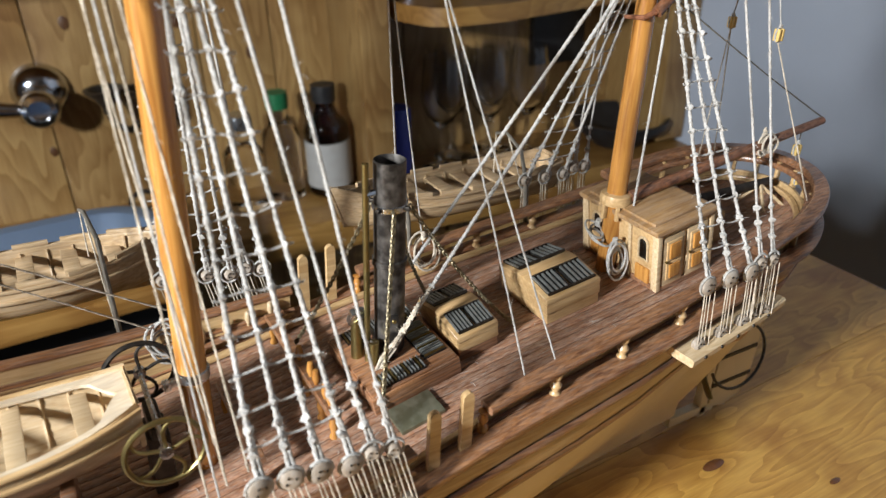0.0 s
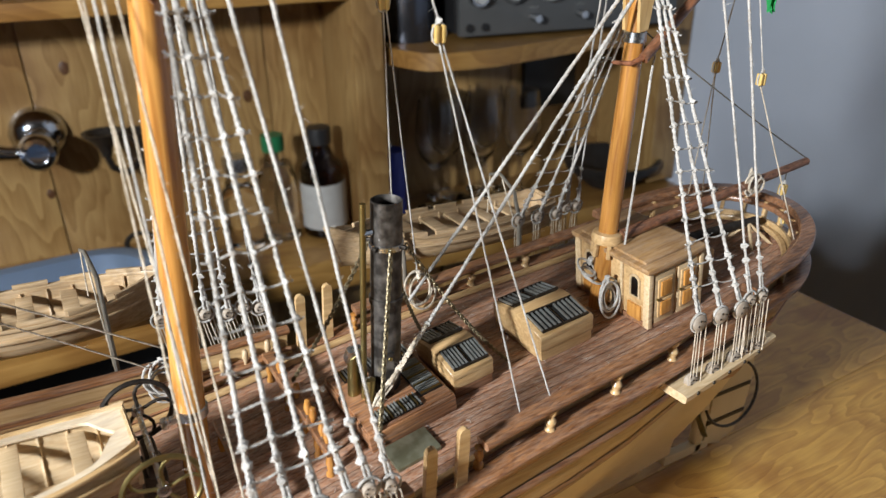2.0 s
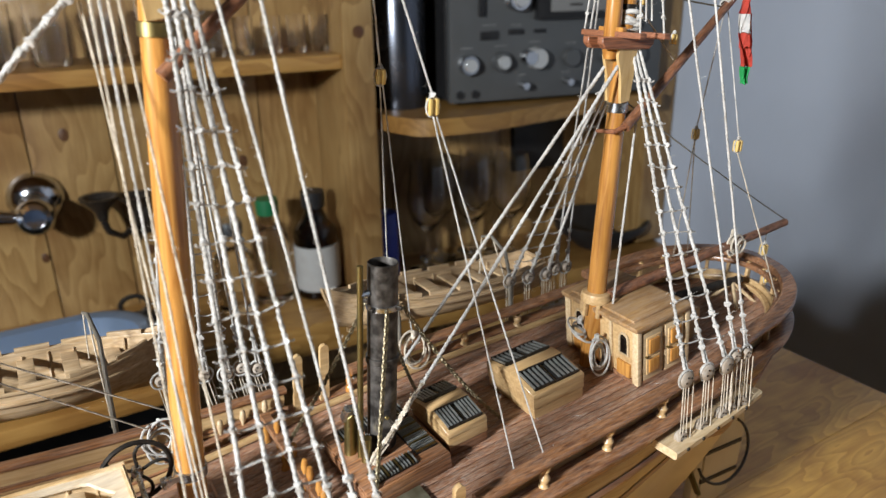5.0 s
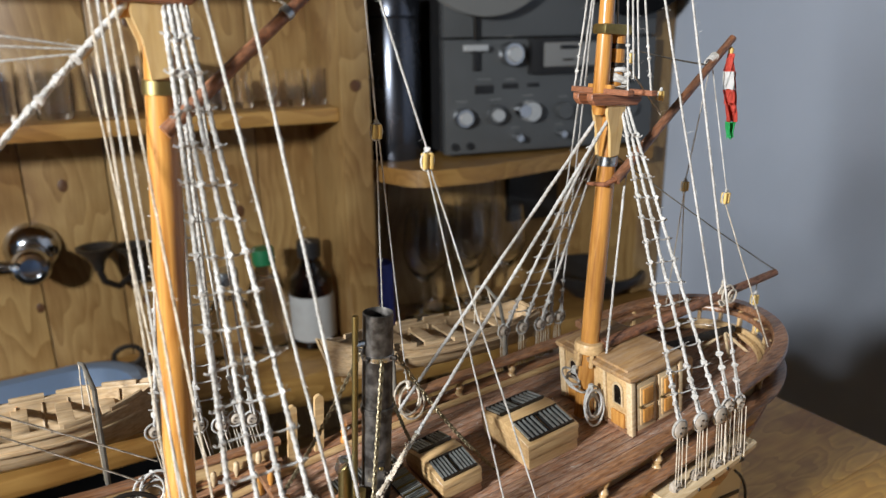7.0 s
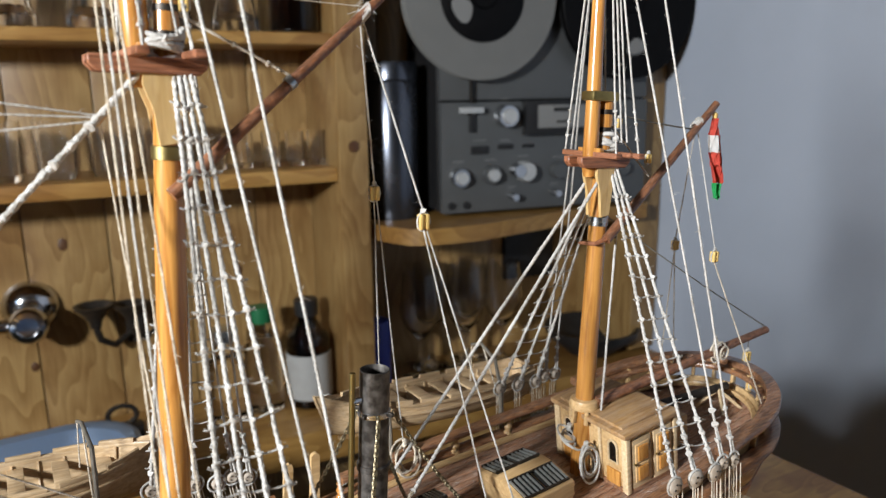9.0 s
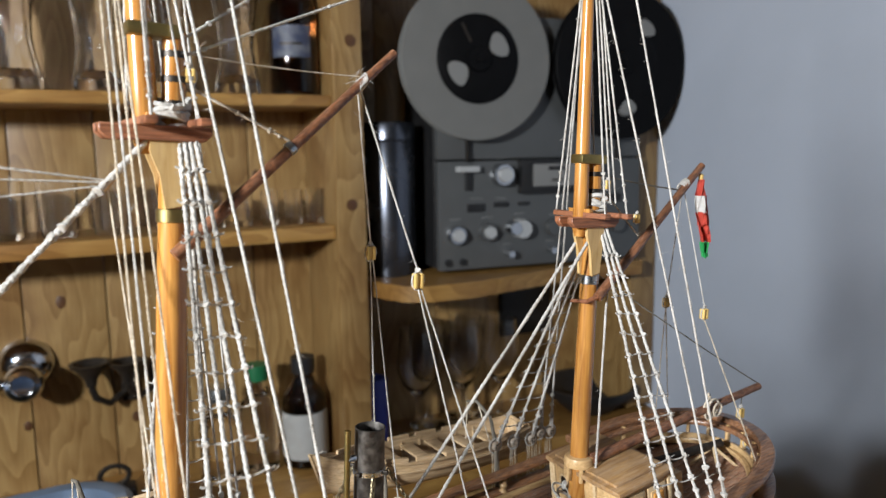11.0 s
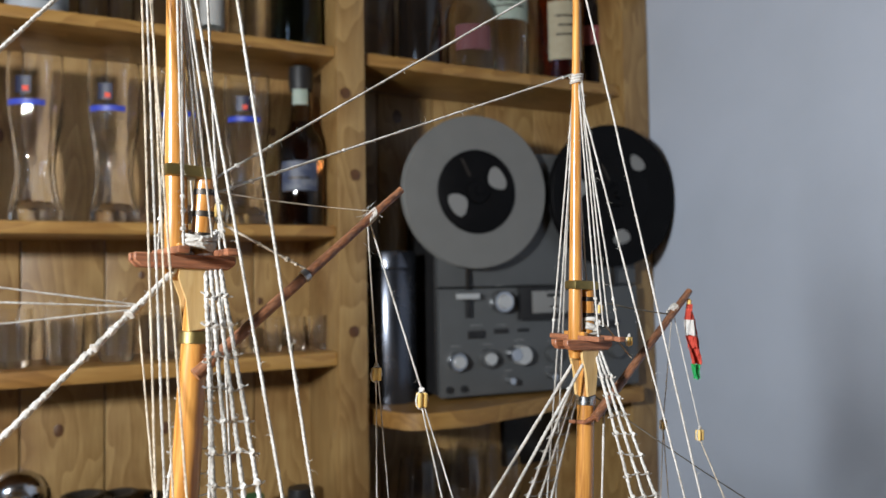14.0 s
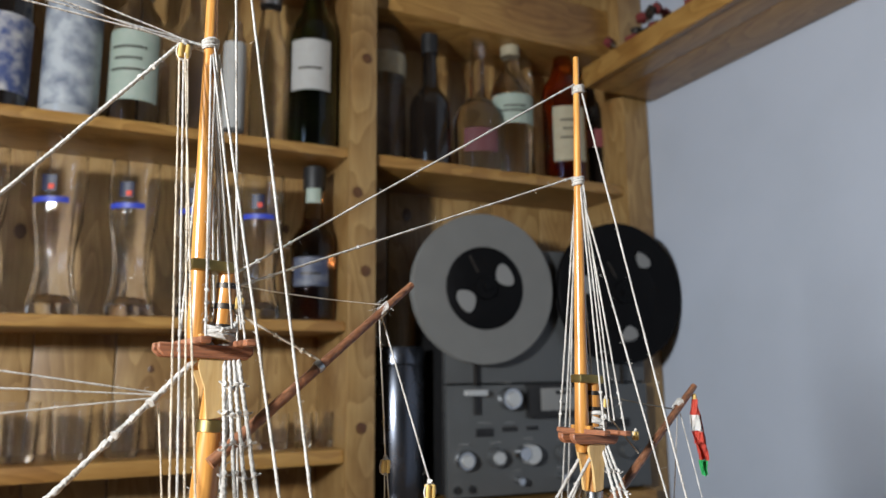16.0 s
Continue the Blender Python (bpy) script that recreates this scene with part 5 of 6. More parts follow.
for sy in (-1, 1):
    for sx in (-1, 1):
        part("corner_post", bx(B(), (sx * hw, sy * hy, hz * 0.5), (0.0024, 0.0024, hz * 0.97), bevel=0.0005), PALE, house)

# steering gear and clutter abaft the deckhouse
aft = at_deck(part("aft_locker", bx(B(), (0, 0, 0.007), (0.012, 0.030, 0.014), bevel=0.0006), BOX, ship, "low wooden locker abaft the deckhouse"), 0.2165, 0.0)
gun = part("steering_shaft", tube(B(), [(0.224, 0.004, deck_z(0.23) + 0.010), (0.262, -0.004, deck_z(0.26) + 0.010)], [0.0024, 0.0020], 12), DARK_IRON, ship, "dark steering shaft on the poop")
for k in range(5):
    a = k * 1.25 + 0.3
    part("crutch", tube(B(), [(0.256, -0.004, deck_z(0.256) + 0.010), (0.256 + 0.012 * math.cos(a), -0.004 + 0.012 * math.sin(a), deck_z(0.256) + 0.0015)], 0.0008, 6), PALE, ship)

# ---- pin rail across the deck by the first mast ----
rail = part("pin_rail", sweep(B(), [(0.0385, y, deck_z(0.0385) + 0.0115) for y in np.linspace(-0.021, 0.046, 8)], 0.0042, 0.0026), BROWN, ship, "mahogany pin rail across the deck")
for y in (-0.019, -0.008, 0.006, 0.022, 0.043):
    part("rail_post", lathe(B(), [(0.0016, 0), (0.0016, 0.001), (0.0010, 0.002), (0.0017, 0.0055), (0.0010, 0.009), (0.0014, 0.0105)], (0.0385, y, deck_z(0.0385) + 0.001), 12), MAST, rail)
for y in (-0.0165, -0.0125, -0.004, 0.001, 0.012, 0.030):
    part("belaying_pin", lathe(B(), [(0, -0.008), (0.0006, -0.006), (0.0008, 0.0005), (0.0015, 0.003), (0.001, 0.006), (0, 0.0065)], (0.0385, y, deck_z(0.0385) + 0.0125), 10), MAST, rail)
fore = part("fore_beam", sweep(B(), [(0.012, y, 0.0165) for y in np.linspace(-0.024, 0.020, 6)], 0.0040, 0.0024), BROWN, ship, "short mahogany rail beside the mast")
for y in (-0.022, 0.018):
    part("rail_post", lathe(B(), [(0.0016, 0), (0.0010, 0.002), (0.0017, 0.006), (0.0010, 0.010), (0.0014, 0.014)], (0.012, y, 0.003), 12), MAST, fore)

# ---- pump with two flywheels ----
pump = part("pump", bx(bx(B(), (-0.0135, 0, 0.0115), (0.007, 0.012, 0.023), bevel=0.001), (-0.0135, 0, 0.0255), (0.0045, 0.016, 0.005), bevel=0.0012), DARK_IRON, ship, "dark metal deck pump with two spoked flywheels")
part("axle", tube(B(), [(-0.0135, -0.022, 0.0295), (-0.0135, 0.022, 0.0295)], 0.0009, 8), STEEL, pump)
for y, mat in ((-0.021, BRASS), (0.021, DARK_IRON)):
    c = Vector((-0.0135, y, 0.0295))
    w_ = part("flywheel", tube(B(), [c + Vector((0.0112 * math.cos(a), 0, 0.0112 * math.sin(a))) for a in np.linspace(0, 2 * math.pi, 37)[:-1]], 0.0009, 8, True), mat, pump, "spoked flywheel")
    for k in range(5):
        a0 = 2 * math.pi * k / 5
        part("spoke", tube(B(), [c + Vector((0.0112 * q * math.cos(a0 + 0.7 * q * (1 - q) * 2), 0.0, 0.0112 * q * math.sin(a0 + 0.7 * q * (1 - q) * 2))) for q in np.linspace(0.08, 1, 6)], 0.00062, 6), mat, w_)
    part("hub", lathe(B(), [(0, -0.0018), (0.0018, -0.0016), (0.002, 0.0012), (0, 0.0018)], m=Matrix.Translation(c) @ Matrix.Rotation(math.radians(90), 4, "X"), seg=12), STEEL, w_)

# ---- boats ----


def boat(cx, cy, cz, length, beam, depth, label, turn=0.0, thwarts=4, mat=PALE, transom_at=1, bench=False):
    """An open ship's boat: shell with thickness, gunwale, thwarts and keel. The transom is at the end transom_at."""
    root = new("ships_boat")
    root.parent = ship
    tagged(root, label)
    root.matrix_basis = Matrix.Translation((cx, cy, cz)) @ Matrix.Rotation(turn, 4, "Z")
    n, mN = 20, 7

    def bw(u):   # u -1..1, 1 is the transom end
        return beam / 2 * ((1 - max(0, u) ** 2.2 * 0.38) if u > 0 else (1 - abs(u) ** 2.6))

    def sheer(u):
        return depth * (1 + 0.28 * u * u)
    bm = B()
    for off in (0.0, 0.0011):
        grid = []
        for i in range(n + 1):
            u = -1 + 2 * i / n
            col = []
            for k in range(2 * mN + 1):
                v = -1 + k / mN
                y = (bw(u) - off) * math.copysign(abs(math.sin(v * math.pi / 2)) ** 0.8, v)
                z = off + depth * 0.12 * abs(u) ** 3 + (sheer(u) - off) * (abs(v) ** 2.3)
                col.append(bm.verts.new((transom_at * (u * length / 2 * (1 if off == 0 else 0.985) - length * 0.07 * max(0, -u) ** 4 * (z / sheer(u))), y, z + depth * 0.18 * max(0, -u) ** 6 * abs(v) ** 2)))
            grid.append(col)
        for a, b in zip(grid, grid[1:]):
            for k in range(2 * mN):
                f = bm.faces.new((a[k], a[k + 1], b[k + 1], b[k]))
                f.smooth = True
        bm.faces.new(grid[-1])
    part("shell", bm, mat, root)
    for side in (-1, 1):
        pts = [(transom_at * u * length / 2, side * bw(u), sheer(u)) for u in np.linspace(-0.98, 1, 24)]
        part("gunwale", sweep(B(), pts, 0.0018, 0.0014), BOX if bench else mat, root)
        if not bench:
            # raised washstrakes with gaps for the oars
            for k in range(thwarts):
                ua, ub = -0.86 + 1.72 * k / thwarts, -0.86 + 1.72 * (k + 0.74) / thwarts
                part("washstrake", sweep(B(), [(transom_at * u * length / 2, side * (bw(u) - 0.0003), sheer(u) + 0.0016) for u in np.linspace(ua, ub, 7)], 0.0014, 0.0020), mat, root)
        pts = [(transom_at * u * length / 2, side * (bw(u) * 0.985 + 0.0004), sheer(u) * 0.72) for u in np.linspace(-0.9, 1, 24)]
        part("rubbing_strake", sweep(B(), pts, 0.0012, 0.0012), BOX if bench else mat, root)
    for k in range(9):
        u = -0.72 + 0.19 * k
        pts = [(transom_at * u * length / 2, (bw(u) - 0.0013) * math.copysign(abs(math.sin(v * math.pi / 2)) ** 0.8, v), 0.0015 + depth * 0.12 * abs(u) ** 3 + (sheer(u) - 0.0015) * abs(v) ** 2.3) for v in np.linspace(-0.97, 0.97, 13)]
        part("rib", tube(B(), pts, 0.00055, 5), mat, root)
    part("transom", bx(B(), (transom_at * (length / 2 - 0.0006), 0, sheer(1) * 0.62), (0.0016, bw(1) * 1.75, sheer(1) * 0.8), bevel=0.0004), mat, root)
    for k in range(thwarts):
        u = -0.62 + 1.28 * k / (thwarts - 1)
        part("thwart", bx(B(), (transom_at * u * length / 2, 0, depth * 0.82), (length * 0.06, bw(u) * 1.9, 0.0012), bevel=0.0003), mat, root)
    part("bottom_board", bx(B(), (0, 0, depth * 0.13), (length * 0.7, beam * 0.28, 0.0012)), mat, root)
    part("keel", bx(B(), (0, 0, -0.0006), (length * 0.92, 0.0016, 0.002)), BOX, root)
    if bench:
        # stern sheets: flat boards along both sides that join before the transom
        for side in (-1, 1):
            bm, rows_ = B(), []
            for u in np.linspace(-0.1, 1.0, 23):
                w = min(bw(u), 0.0022 + 0.0024 * max(0, u) + (0.048 * max(0, u - 0.74) ** 0.9 if u > 0.74 else 0))
                x, z = transom_at * u * length / 2, sheer(u) + 0.0004
                rows_.append([bm.verts.new((x, side * y, z - d)) for y, d in ((bw(u), 0), (bw(u) - w, 0), (bw(u) - w, 0.0012), (bw(u), 0.0012))])
            for a, b in zip(rows_, rows_[1:]):
                for k in range(4):
                    bm.faces.new((a[k], a[(k + 1) % 4], b[(k + 1) % 4], b[k]))
            bm.faces.new(rows_[0])
            bm.faces.new(rows_[-1][::-1])
            part("stern_bench", bm, BLEACHED, root, "bleached stern bench")
    return root


boat(-0.060, -0.004, 0.0222, 0.084, 0.036, 0.0150, "pale wooden ship's boat on chocks before the mast", 0.03, 4, PALE, 1, True)
for x in (-0.080, -0.040):
    part("boat_chock", bx(B(), (x, -0.004, 0.0095), (0.004, 0.028, 0.026), bevel=0.0005), BROWN, ship)
boat(-0.040, 0.091, 0.0245, 0.100, 0.034, 0.0165, "aged wooden lifeboat hung outboard", 0.0, 5, OLD_BOAT, -1)
boat(0.139, 0.073, 0.0385, 0.112, 0.030, 0.0140, "aged wooden lifeboat hung outboard", 0.0, 6, OLD_BOAT, 1)
for x, y, z in ((-0.0145, 0.078, 0.063), (-0.068, 0.078, 0.058), (0.106, 0.062, 0.068), (0.166, 0.062, 0.074)):
    z0 = deck_z(x)
    yb = half(x) + 0.004
    part("davit", tube(B(), [(x, yb, z0 - 0.002), (x, yb + 0.003, z0 + 0.022), (x - 0.001, (yb + y) / 2 + 0.002, z - 0.006), (x - 0.003, y + 0.006, z), (x - 0.004, y + 0.013, z - 0.002)], [0.0011, 0.0010, 0.0009, 0.0008, 0.0007], 8), DAVIT, ship, "bent metal davit")
    part("davit_fall", rope(rope(B(), (x - 0.004, y + 0.013, z - 0.002), (x - 0.004, y + 0.013, z - 0.022), 0.0004), (x - 0.003, y + 0.004, z - 0.002), (x, yb + 0.001, z0 + 0.012), 0.0005), ROPE_TAN, ship)

# ---- rigging ----
random.seed(77)
FUZZ = B()


def deadeye(p, r, parent, axis="Y"):
    m = Matrix.Translation(p) @ Matrix.Rotation(math.radians(90), 4, "X") @ Matrix.Rotation(random.uniform(-0.2, 0.2), 4, "Y")
    d = part("deadeye", lathe(B(), [(0, -0.0014), (r * 0.7, -0.0016), (r, -0.0009), (r * 0.93, 0), (r, 0.0009), (r * 0.7, 0.0016), (0, 0.0014)], m=m, seg=20), DEADEYE, parent, "grey-brown wooden deadeye")
    bm = B()
    for a in (0.5, 2.1, 3.7):
        lathe(bm, [(0, 0.0019), (r * 0.11, 0.0018), (r * 0.13, 0.0012)], m=m @ Matrix.Translation((r * 0.45 * math.cos(a), r * 0.45 * math.sin(a), 0)), seg=8)
    part("holes", bm, DARK_IRON, d)
    return d


def shrouds(feet, head, y, low_z, heads_extra, r, rd, step, side, z_from, z_to):
    """A gang of shrouds with ratlines, and backstays that have none; deadeyes and lanyards below."""
    hx, hz = head
    group = []
    for i, (x, z) in enumerate(feet):
        top = Vector((hx + 0.0012 * i, side * 0.0035, hz + 0.0012 * i)) if i < len(feet) - len(heads_extra) else Vector(heads_extra[i - (len(feet) - len(heads_extra))])
        foot = Vector((x, side * y, z + rd))
        plain_ = i >= len(feet) - len(heads_extra)
        bm = rope(B(), foot, top, r * (0.82 if plain_ else 1.0))
        # doubled and seized end above the deadeye
        d = (top - foot).normalized()
        rope(bm, foot - d * rd * 1.0 + Vector((rd * 0.5, 0, 0)), foot + d * 0.017, r * 0.9)
        for q in (0.006, 0.0125, 0.018):
            knot(bm, foot + d * q, r * 1.75)
        tube(bm, [foot - d * rd + Vector((rd * 1.08 * math.cos(a), 0, rd * 1.08 * math.sin(a))) for a in np.linspace(0, 2 * math.pi, 17)[:-1]], r * 0.55, 6, True)
        s = part("shroud" if not plain_ else "backstay", bm, ROPE, ship, "thick hemp shroud with frayed fibres")
        deadeye(foot - d * rd, rd * (0.7 if plain_ or side > 0 else 1.0), s)
        lx = x + 0.002 + (0.0 if hx > 0.1 else 0.003)
        low = Vector((lx, side * (y + 0.0015), low_z(lx)))
        deadeye(low, rd * 0.82, s)
        bm = B()
        for k in (-0.75, -0.2, 0.55):
            rope(bm, (x + k * rd * 0.62, side * (y + 0.0018), z - rd * 0.05 + abs(k) * 0.0006), low + Vector((k * rd * 0.75, side * 0.0012, rd * 0.2)), r * 0.42)
        rope(bm, (x + rd * 0.9, side * (y + 0.0024), z - 0.001), low + Vector((rd * 0.9, side * 0.002, -rd * 0.5)), r * 0.36)
        part("lanyard", bm, ROPE_TAN, s, "thin tan lanyard rove through the deadeyes")
        if not plain_:
            group.append((foot, top))
    z = z_from
    while z < z_to:
        pts = []
        for foot, top in group:
            t = (z + random.uniform(-0.0007, 0.0007) - foot.z) / (top.z - foot.z)
            if 0 <= t < 0.97:
                pts.append(foot.lerp(top, t) + Vector((0, side * r * 0.8, 0)))
        if len(pts) > 1:
            e0 = pts[0] + (pts[0] - pts[1]).normalized() * 0.0022
            e1 = pts[-1] + (pts[-1] - pts[-2]).normalized() * 0.0022
            seq, run = [e0, *pts, e1], [e0]
            for a, b in zip(seq, seq[1:]):
                run += line(a, b, 5, random.uniform(0.0, 0.0009))[1:]
            rat = part("ratline", tube(B(), run, r * 0.40, 5, wobble=0.35), ROPE, ship, "knotted ratline")
            for p in pts:
                part("knot", knot(B(), p, r * 1.25), ROPE, rat)
                for _ in range(5):
                    q = Vector((random.uniform(-1, 1), random.uniform(-1, 1), random.uniform(-1, 1))) * 0.0022
                    tube(FUZZ, [p, p + q * 0.6, p + q + Vector((0, 0, -0.0005))], [0.00006, 0.00005, 0.00003], 3)
        z += step


L_FEET = [(0.0028, 0.0408), (0.0110, 0.0405), (0.0188, 0.0392), (0.0274, 0.0374), (0.0335, 0.0390), (0.0400, 0.0372)]
R_FEET = [(0.1658, 0.0545), (0.1770, 0.0546), (0.1880, 0.0543), (0.1928, 0.0569), (0.1997, 0.0566)]
for side in (-1, 1):
    shrouds(L_FEET, (0.003, 0.1975), 0.0575, lambda x: 0.0165, [(-0.0085, side * 0.001, 0.302), (-0.0085, side * 0.001, 0.372)], 0.00082, 0.0033, 0.0090, side, 0.052, 0.19)
    shrouds(R_FEET, (0.172, 0.1665), 0.053, lambda x: deck_z(x) - 0.0035, [(0.1615, side * 0.001, 0.2834), (0.1615, side * 0.001, 0.335)], 0.00076, 0.0034, 0.0076, side, 0.066, 0.160)
    # channels
    c = part("channel", sweep(B(), [(x, side * (half(x) + 0.0058), deck_z(x) - 0.0058) for x in np.linspace(0.160, 0.214, 10)], 0.0125, 0.0034), PALE, ship, "pale wooden channel board outside the hull")
    for k in range(5):
        part("bolt", lathe(B(), [(0, 0.0006), (0.0007, 0.0004), (0.0008, 0)], m=Matrix.Translation((0.167 + 0.009 * k, side * (half(0.167 + 0.009 * k) + 0.0121), deck_z(0.167 + 0.009 * k) - 0.0058)) @ Matrix.Rotation(math.radians(90) * -side, 4, "X"), seg=8), DARK_IRON, c)
    part("channel", sweep(B(), [(x, side * (half(x) + 0.0045), 0.0095 + 0.02 * x) for x in np.linspace(-0.004, 0.052, 10)], 0.0095, 0.003), PALE, ship, "pale wooden channel board outside the hull")

for k in range(420):
    x = random.uniform(-0.03, 0.25)
    y = random.uniform(-1, 1) * (half(x) - 0.004)
    p = Vector((x, y, deck_z(x) + 0.0012 * (1 - (y / 0.055) ** 2) + 0.0003))
    a, w_ = random.uniform(0, 6.28), random.uniform(0.0004, 0.0020)
    q = Vector((math.cos(a), math.sin(a), 0)) * w_
    tube(FUZZ, [p - q, p + Vector((random.uniform(-1, 1), random.uniform(-1, 1), 0)) * w_ * 0.4 + Vector((0, 0, 0.0002)), p + q], [0.00004, 0.00009, 0.00004], 3)
tagged(part("fibre_fuzz", FUZZ, ROPE, ship, "loose frayed rope fibres"), kind="stuff")

# foremast, to which the leading stays run
mast_f = mast(-0.185, 0.0046, -0.020, 0.150, 0.1780, 0.204, 0.345, 0.0016, 1.0, 0.0068, 0.06)


def stay(name, a, b, r, mat=ROPE, sag=0.0, label="", knots=()):
    bm = rope(B(), a, b, r, sag)
    A, Bv = Vector(a), Vector(b)
    for q in knots:
        knot(bm, A.lerp(Bv, q), r * 1.5)
    return part(name, bm, mat, ship, label)


# main stays from the second mast down to the deck
stay("main_stay", (0.168, -0.003, 0.166), (0.0690, -0.0085, 0.0372), 0.00080, ROPE, 0, "pale hemp stay spliced round a thimble", (0.86, 0.88))
stay("main_stay", (0.168, 0.003, 0.166), (0.099, 0.040, 0.0340), 0.00085, ROPE, 0, "pale hemp stay")
up_, eye_, end_ = Vector((0.0795, -0.0085, 0.0527)), Vector((0.0675, -0.0085, 0.0350)), Vector((0.0572, -0.0080, 0.0200))
run_ = (up_ - eye_).normalized()
bm = B()
# tapered lay of the splice above the eye
for k in range(22):
    q = k / 21
    knot(bm, up_.lerp(eye_ + run_ * 0.0022, q) + Vector((random.uniform(-1, 1), random.uniform(-1, 1), 0)) * 0.0003, 0.00062 + 0.00062 * q)
# the eye with its open middle
loop_ = [eye_ + run_ * 0.0026 * math.cos(a) + Vector((0.5, 0.55, -0.35)) * 0.0027 * math.sin(a) for a in np.linspace(0, 2 * math.pi, 19)[:-1]]
tube(bm, loop_, 0.00085, 7, True, wobble=0.35)
# lanyard strands from the eye down to the grating box
for k in range(5):
    o = Vector((0.0007 * (k - 2), 0.0005 * (k % 2), 0.0003 * k))
    tube(bm, [eye_ - run_ * (0.0012 + 0.0004 * k) + o, eye_.lerp(end_, 0.45) + o * (1.5 + 0.3 * k), eye_.lerp(end_, 0.75) + o * 0.8, end_ + o], 0.00048, 6, wobble=0.35)
for q in (0.55, 0.62, 0.8, 0.9, 0.97):
    knot(bm, eye_.lerp(end_, q), 0.0011)
for k in range(60):
    p = up_.lerp(end_, random.random())
    q = Vector((random.uniform(-1, 1), random.uniform(-1, 1), random.uniform(-1, 1))) * 0.0026
    tube(bm, [p, p + q * 0.6, p + q], [0.00008, 0.00006, 0.00003], 3)
part("splice", bm, ROPE_TAN, ship, "frayed rope splice at the foot of the stay")
# worn rope seizings heaped round the mast heads
for x, z, rr in ((0.0, 0.1985, 0.0046), (0.17, 0.1725, 0.0040)):
    bm = B()
    for k in range(7):
        tx_, ty_ = random.uniform(-0.35, 0.35), random.uniform(-0.35, 0.35)
        q_ = rr * random.uniform(0.92, 1.18)
        pts = [(x + q_ * math.cos(a) + 0.0012, q_ * math.sin(a), z + 0.0013 * k + q_ * (tx_ * math.cos(a) + ty_ * math.sin(a))) for a in np.linspace(0, 2 * math.pi, 19)[:-1]]
        tube(bm, pts, random.uniform(0.0006, 0.00095), 6, True, wobble=0.35)
    for k in range(22):
        a = random.uniform(0, 6.28)
        p = Vector((x + 0.0014 + rr * 1.1 * math.cos(a), rr * 1.1 * math.sin(a), z + random.uniform(-0.003, 0.0095)))
        knot(bm, p, random.uniform(0.0006, 0.0014))
        for _ in range(5):
            q = Vector((random.uniform(-1, 1), random.uniform(-1, 1), random.uniform(-1, 1))) * 0.0034
            tube(bm, [p, p + q * 0.6, p + q], [0.00008, 0.00006, 0.00003], 3)
    part("rope_collar", bm, ROPE, ship, "worn rope turns heaped round the mast head")
stay("fore_stay", (-0.001, -0.003, 0.2005), (-0.176, 0.0, 0.004), 0.0011, ROPE, 0, "thick hemp stay running forward", (0.10, 0.125, 0.15, 0.165))
stay("topmast_stay", (-0.0105, 0, 0.306), (-0.0216, 0, 0.301), 0.0009, ROPE, 0, "", (0.3, 0.6, 0.9))
stay("topmast_stay", (-0.0216, 0, 0.3028), (-0.180, 0, 0.0848), 0.00075, ROPE, 0, "pale hemp topmast stay", (0.05, 0.07))
for z0, z1, y in ((0.1838, 0.2027, 0.0), (0.1833, 0.1851, 0.004), (0.1825, 0.1596, -0.004)):
    stay("brace", (-0.0155, -0.0005, z0), (-0.187, y, z1), 0.00042, ROPE)
part("toggle", bx(B(), (-0.0155, -0.0005, 0.1833), (0.0022, 0.0022, 0.0055), Matrix.Rotation(0.7, 3, "Y"), 0.0005), BOX, ship, "small wooden toggle")
stay("halyard", (-0.0155, -0.0005, 0.1810), (-0.0023, -0.045, 0.0322), 0.0004, ROPE_TAN)
for z0, z1, y in ((0.304, 0.302, 0.0), (0.3045, 0.309, 0.003), (0.302, 0.318, -0.003), (0.3035, 0.33, 0.002)):
    stay("brace", (-0.012, 0.0, z0), (-0.187, y, z1), 0.00045, ROPE)
stay("triatic_stay", (0.003, 0, 0.2236), (0.1596, 0, 0.3368), 0.0006, ROPE, 0, "thin pale stay between the masts", (0.06, 0.10, 0.13, 0.94))
stay("triatic_stay", (0.003, 0, 0.2192), (0.1610, 0, 0.2904), 0.0006, ROPE, 0, "thin pale stay between the masts", (0.05, 0.09, 0.14, 0.30, 0.95))
for x, zc, zn, zt, w in ((0.0, 0.2016, 0.3065, 0.36, 0.0185), (0.17, 0.1745, 0.2890, 0.335, 0.0145)):
    tx = -0.0116 if x < 0.1 else 0.1608
    for s in (-1, 1):
        stay("topmast_shroud", (x + 0.005, s * w, zc), (tx, s * 0.001, zn), 0.00055, ROPE, 0, "", (0.05, 0.10, 0.14))
        stay("topmast_shroud", (x - 0.0072, s * w, zc), (tx, s * 0.001, zn), 0.00055, ROPE, 0, "", (0.05, 0.10, 0.14))
        for k in range(2):
            stay("halyard", (tx + 0.001, s * (0.0015 + 0.001 * k), zn - 0.002), (x + 0.004 + 0.003 * k, s * 0.006, zc + 0.004), 0.0005, ROPE)
    for z in (zn, zt):
        bm = B()
        for k in range(3):
            tube(bm, [(tx + 0.0024 * math.cos(a), 0.0024 * math.sin(a), z - 0.0012 * k + 0.0006 * math.cos(a)) for a in np.linspace(0, 2 * math.pi, 13)[:-1]], 0.0008, 6, True, wobble=0.3)
        part("rope_knot", bm, ROPE, ship, "rope turns knotted round the topmast")
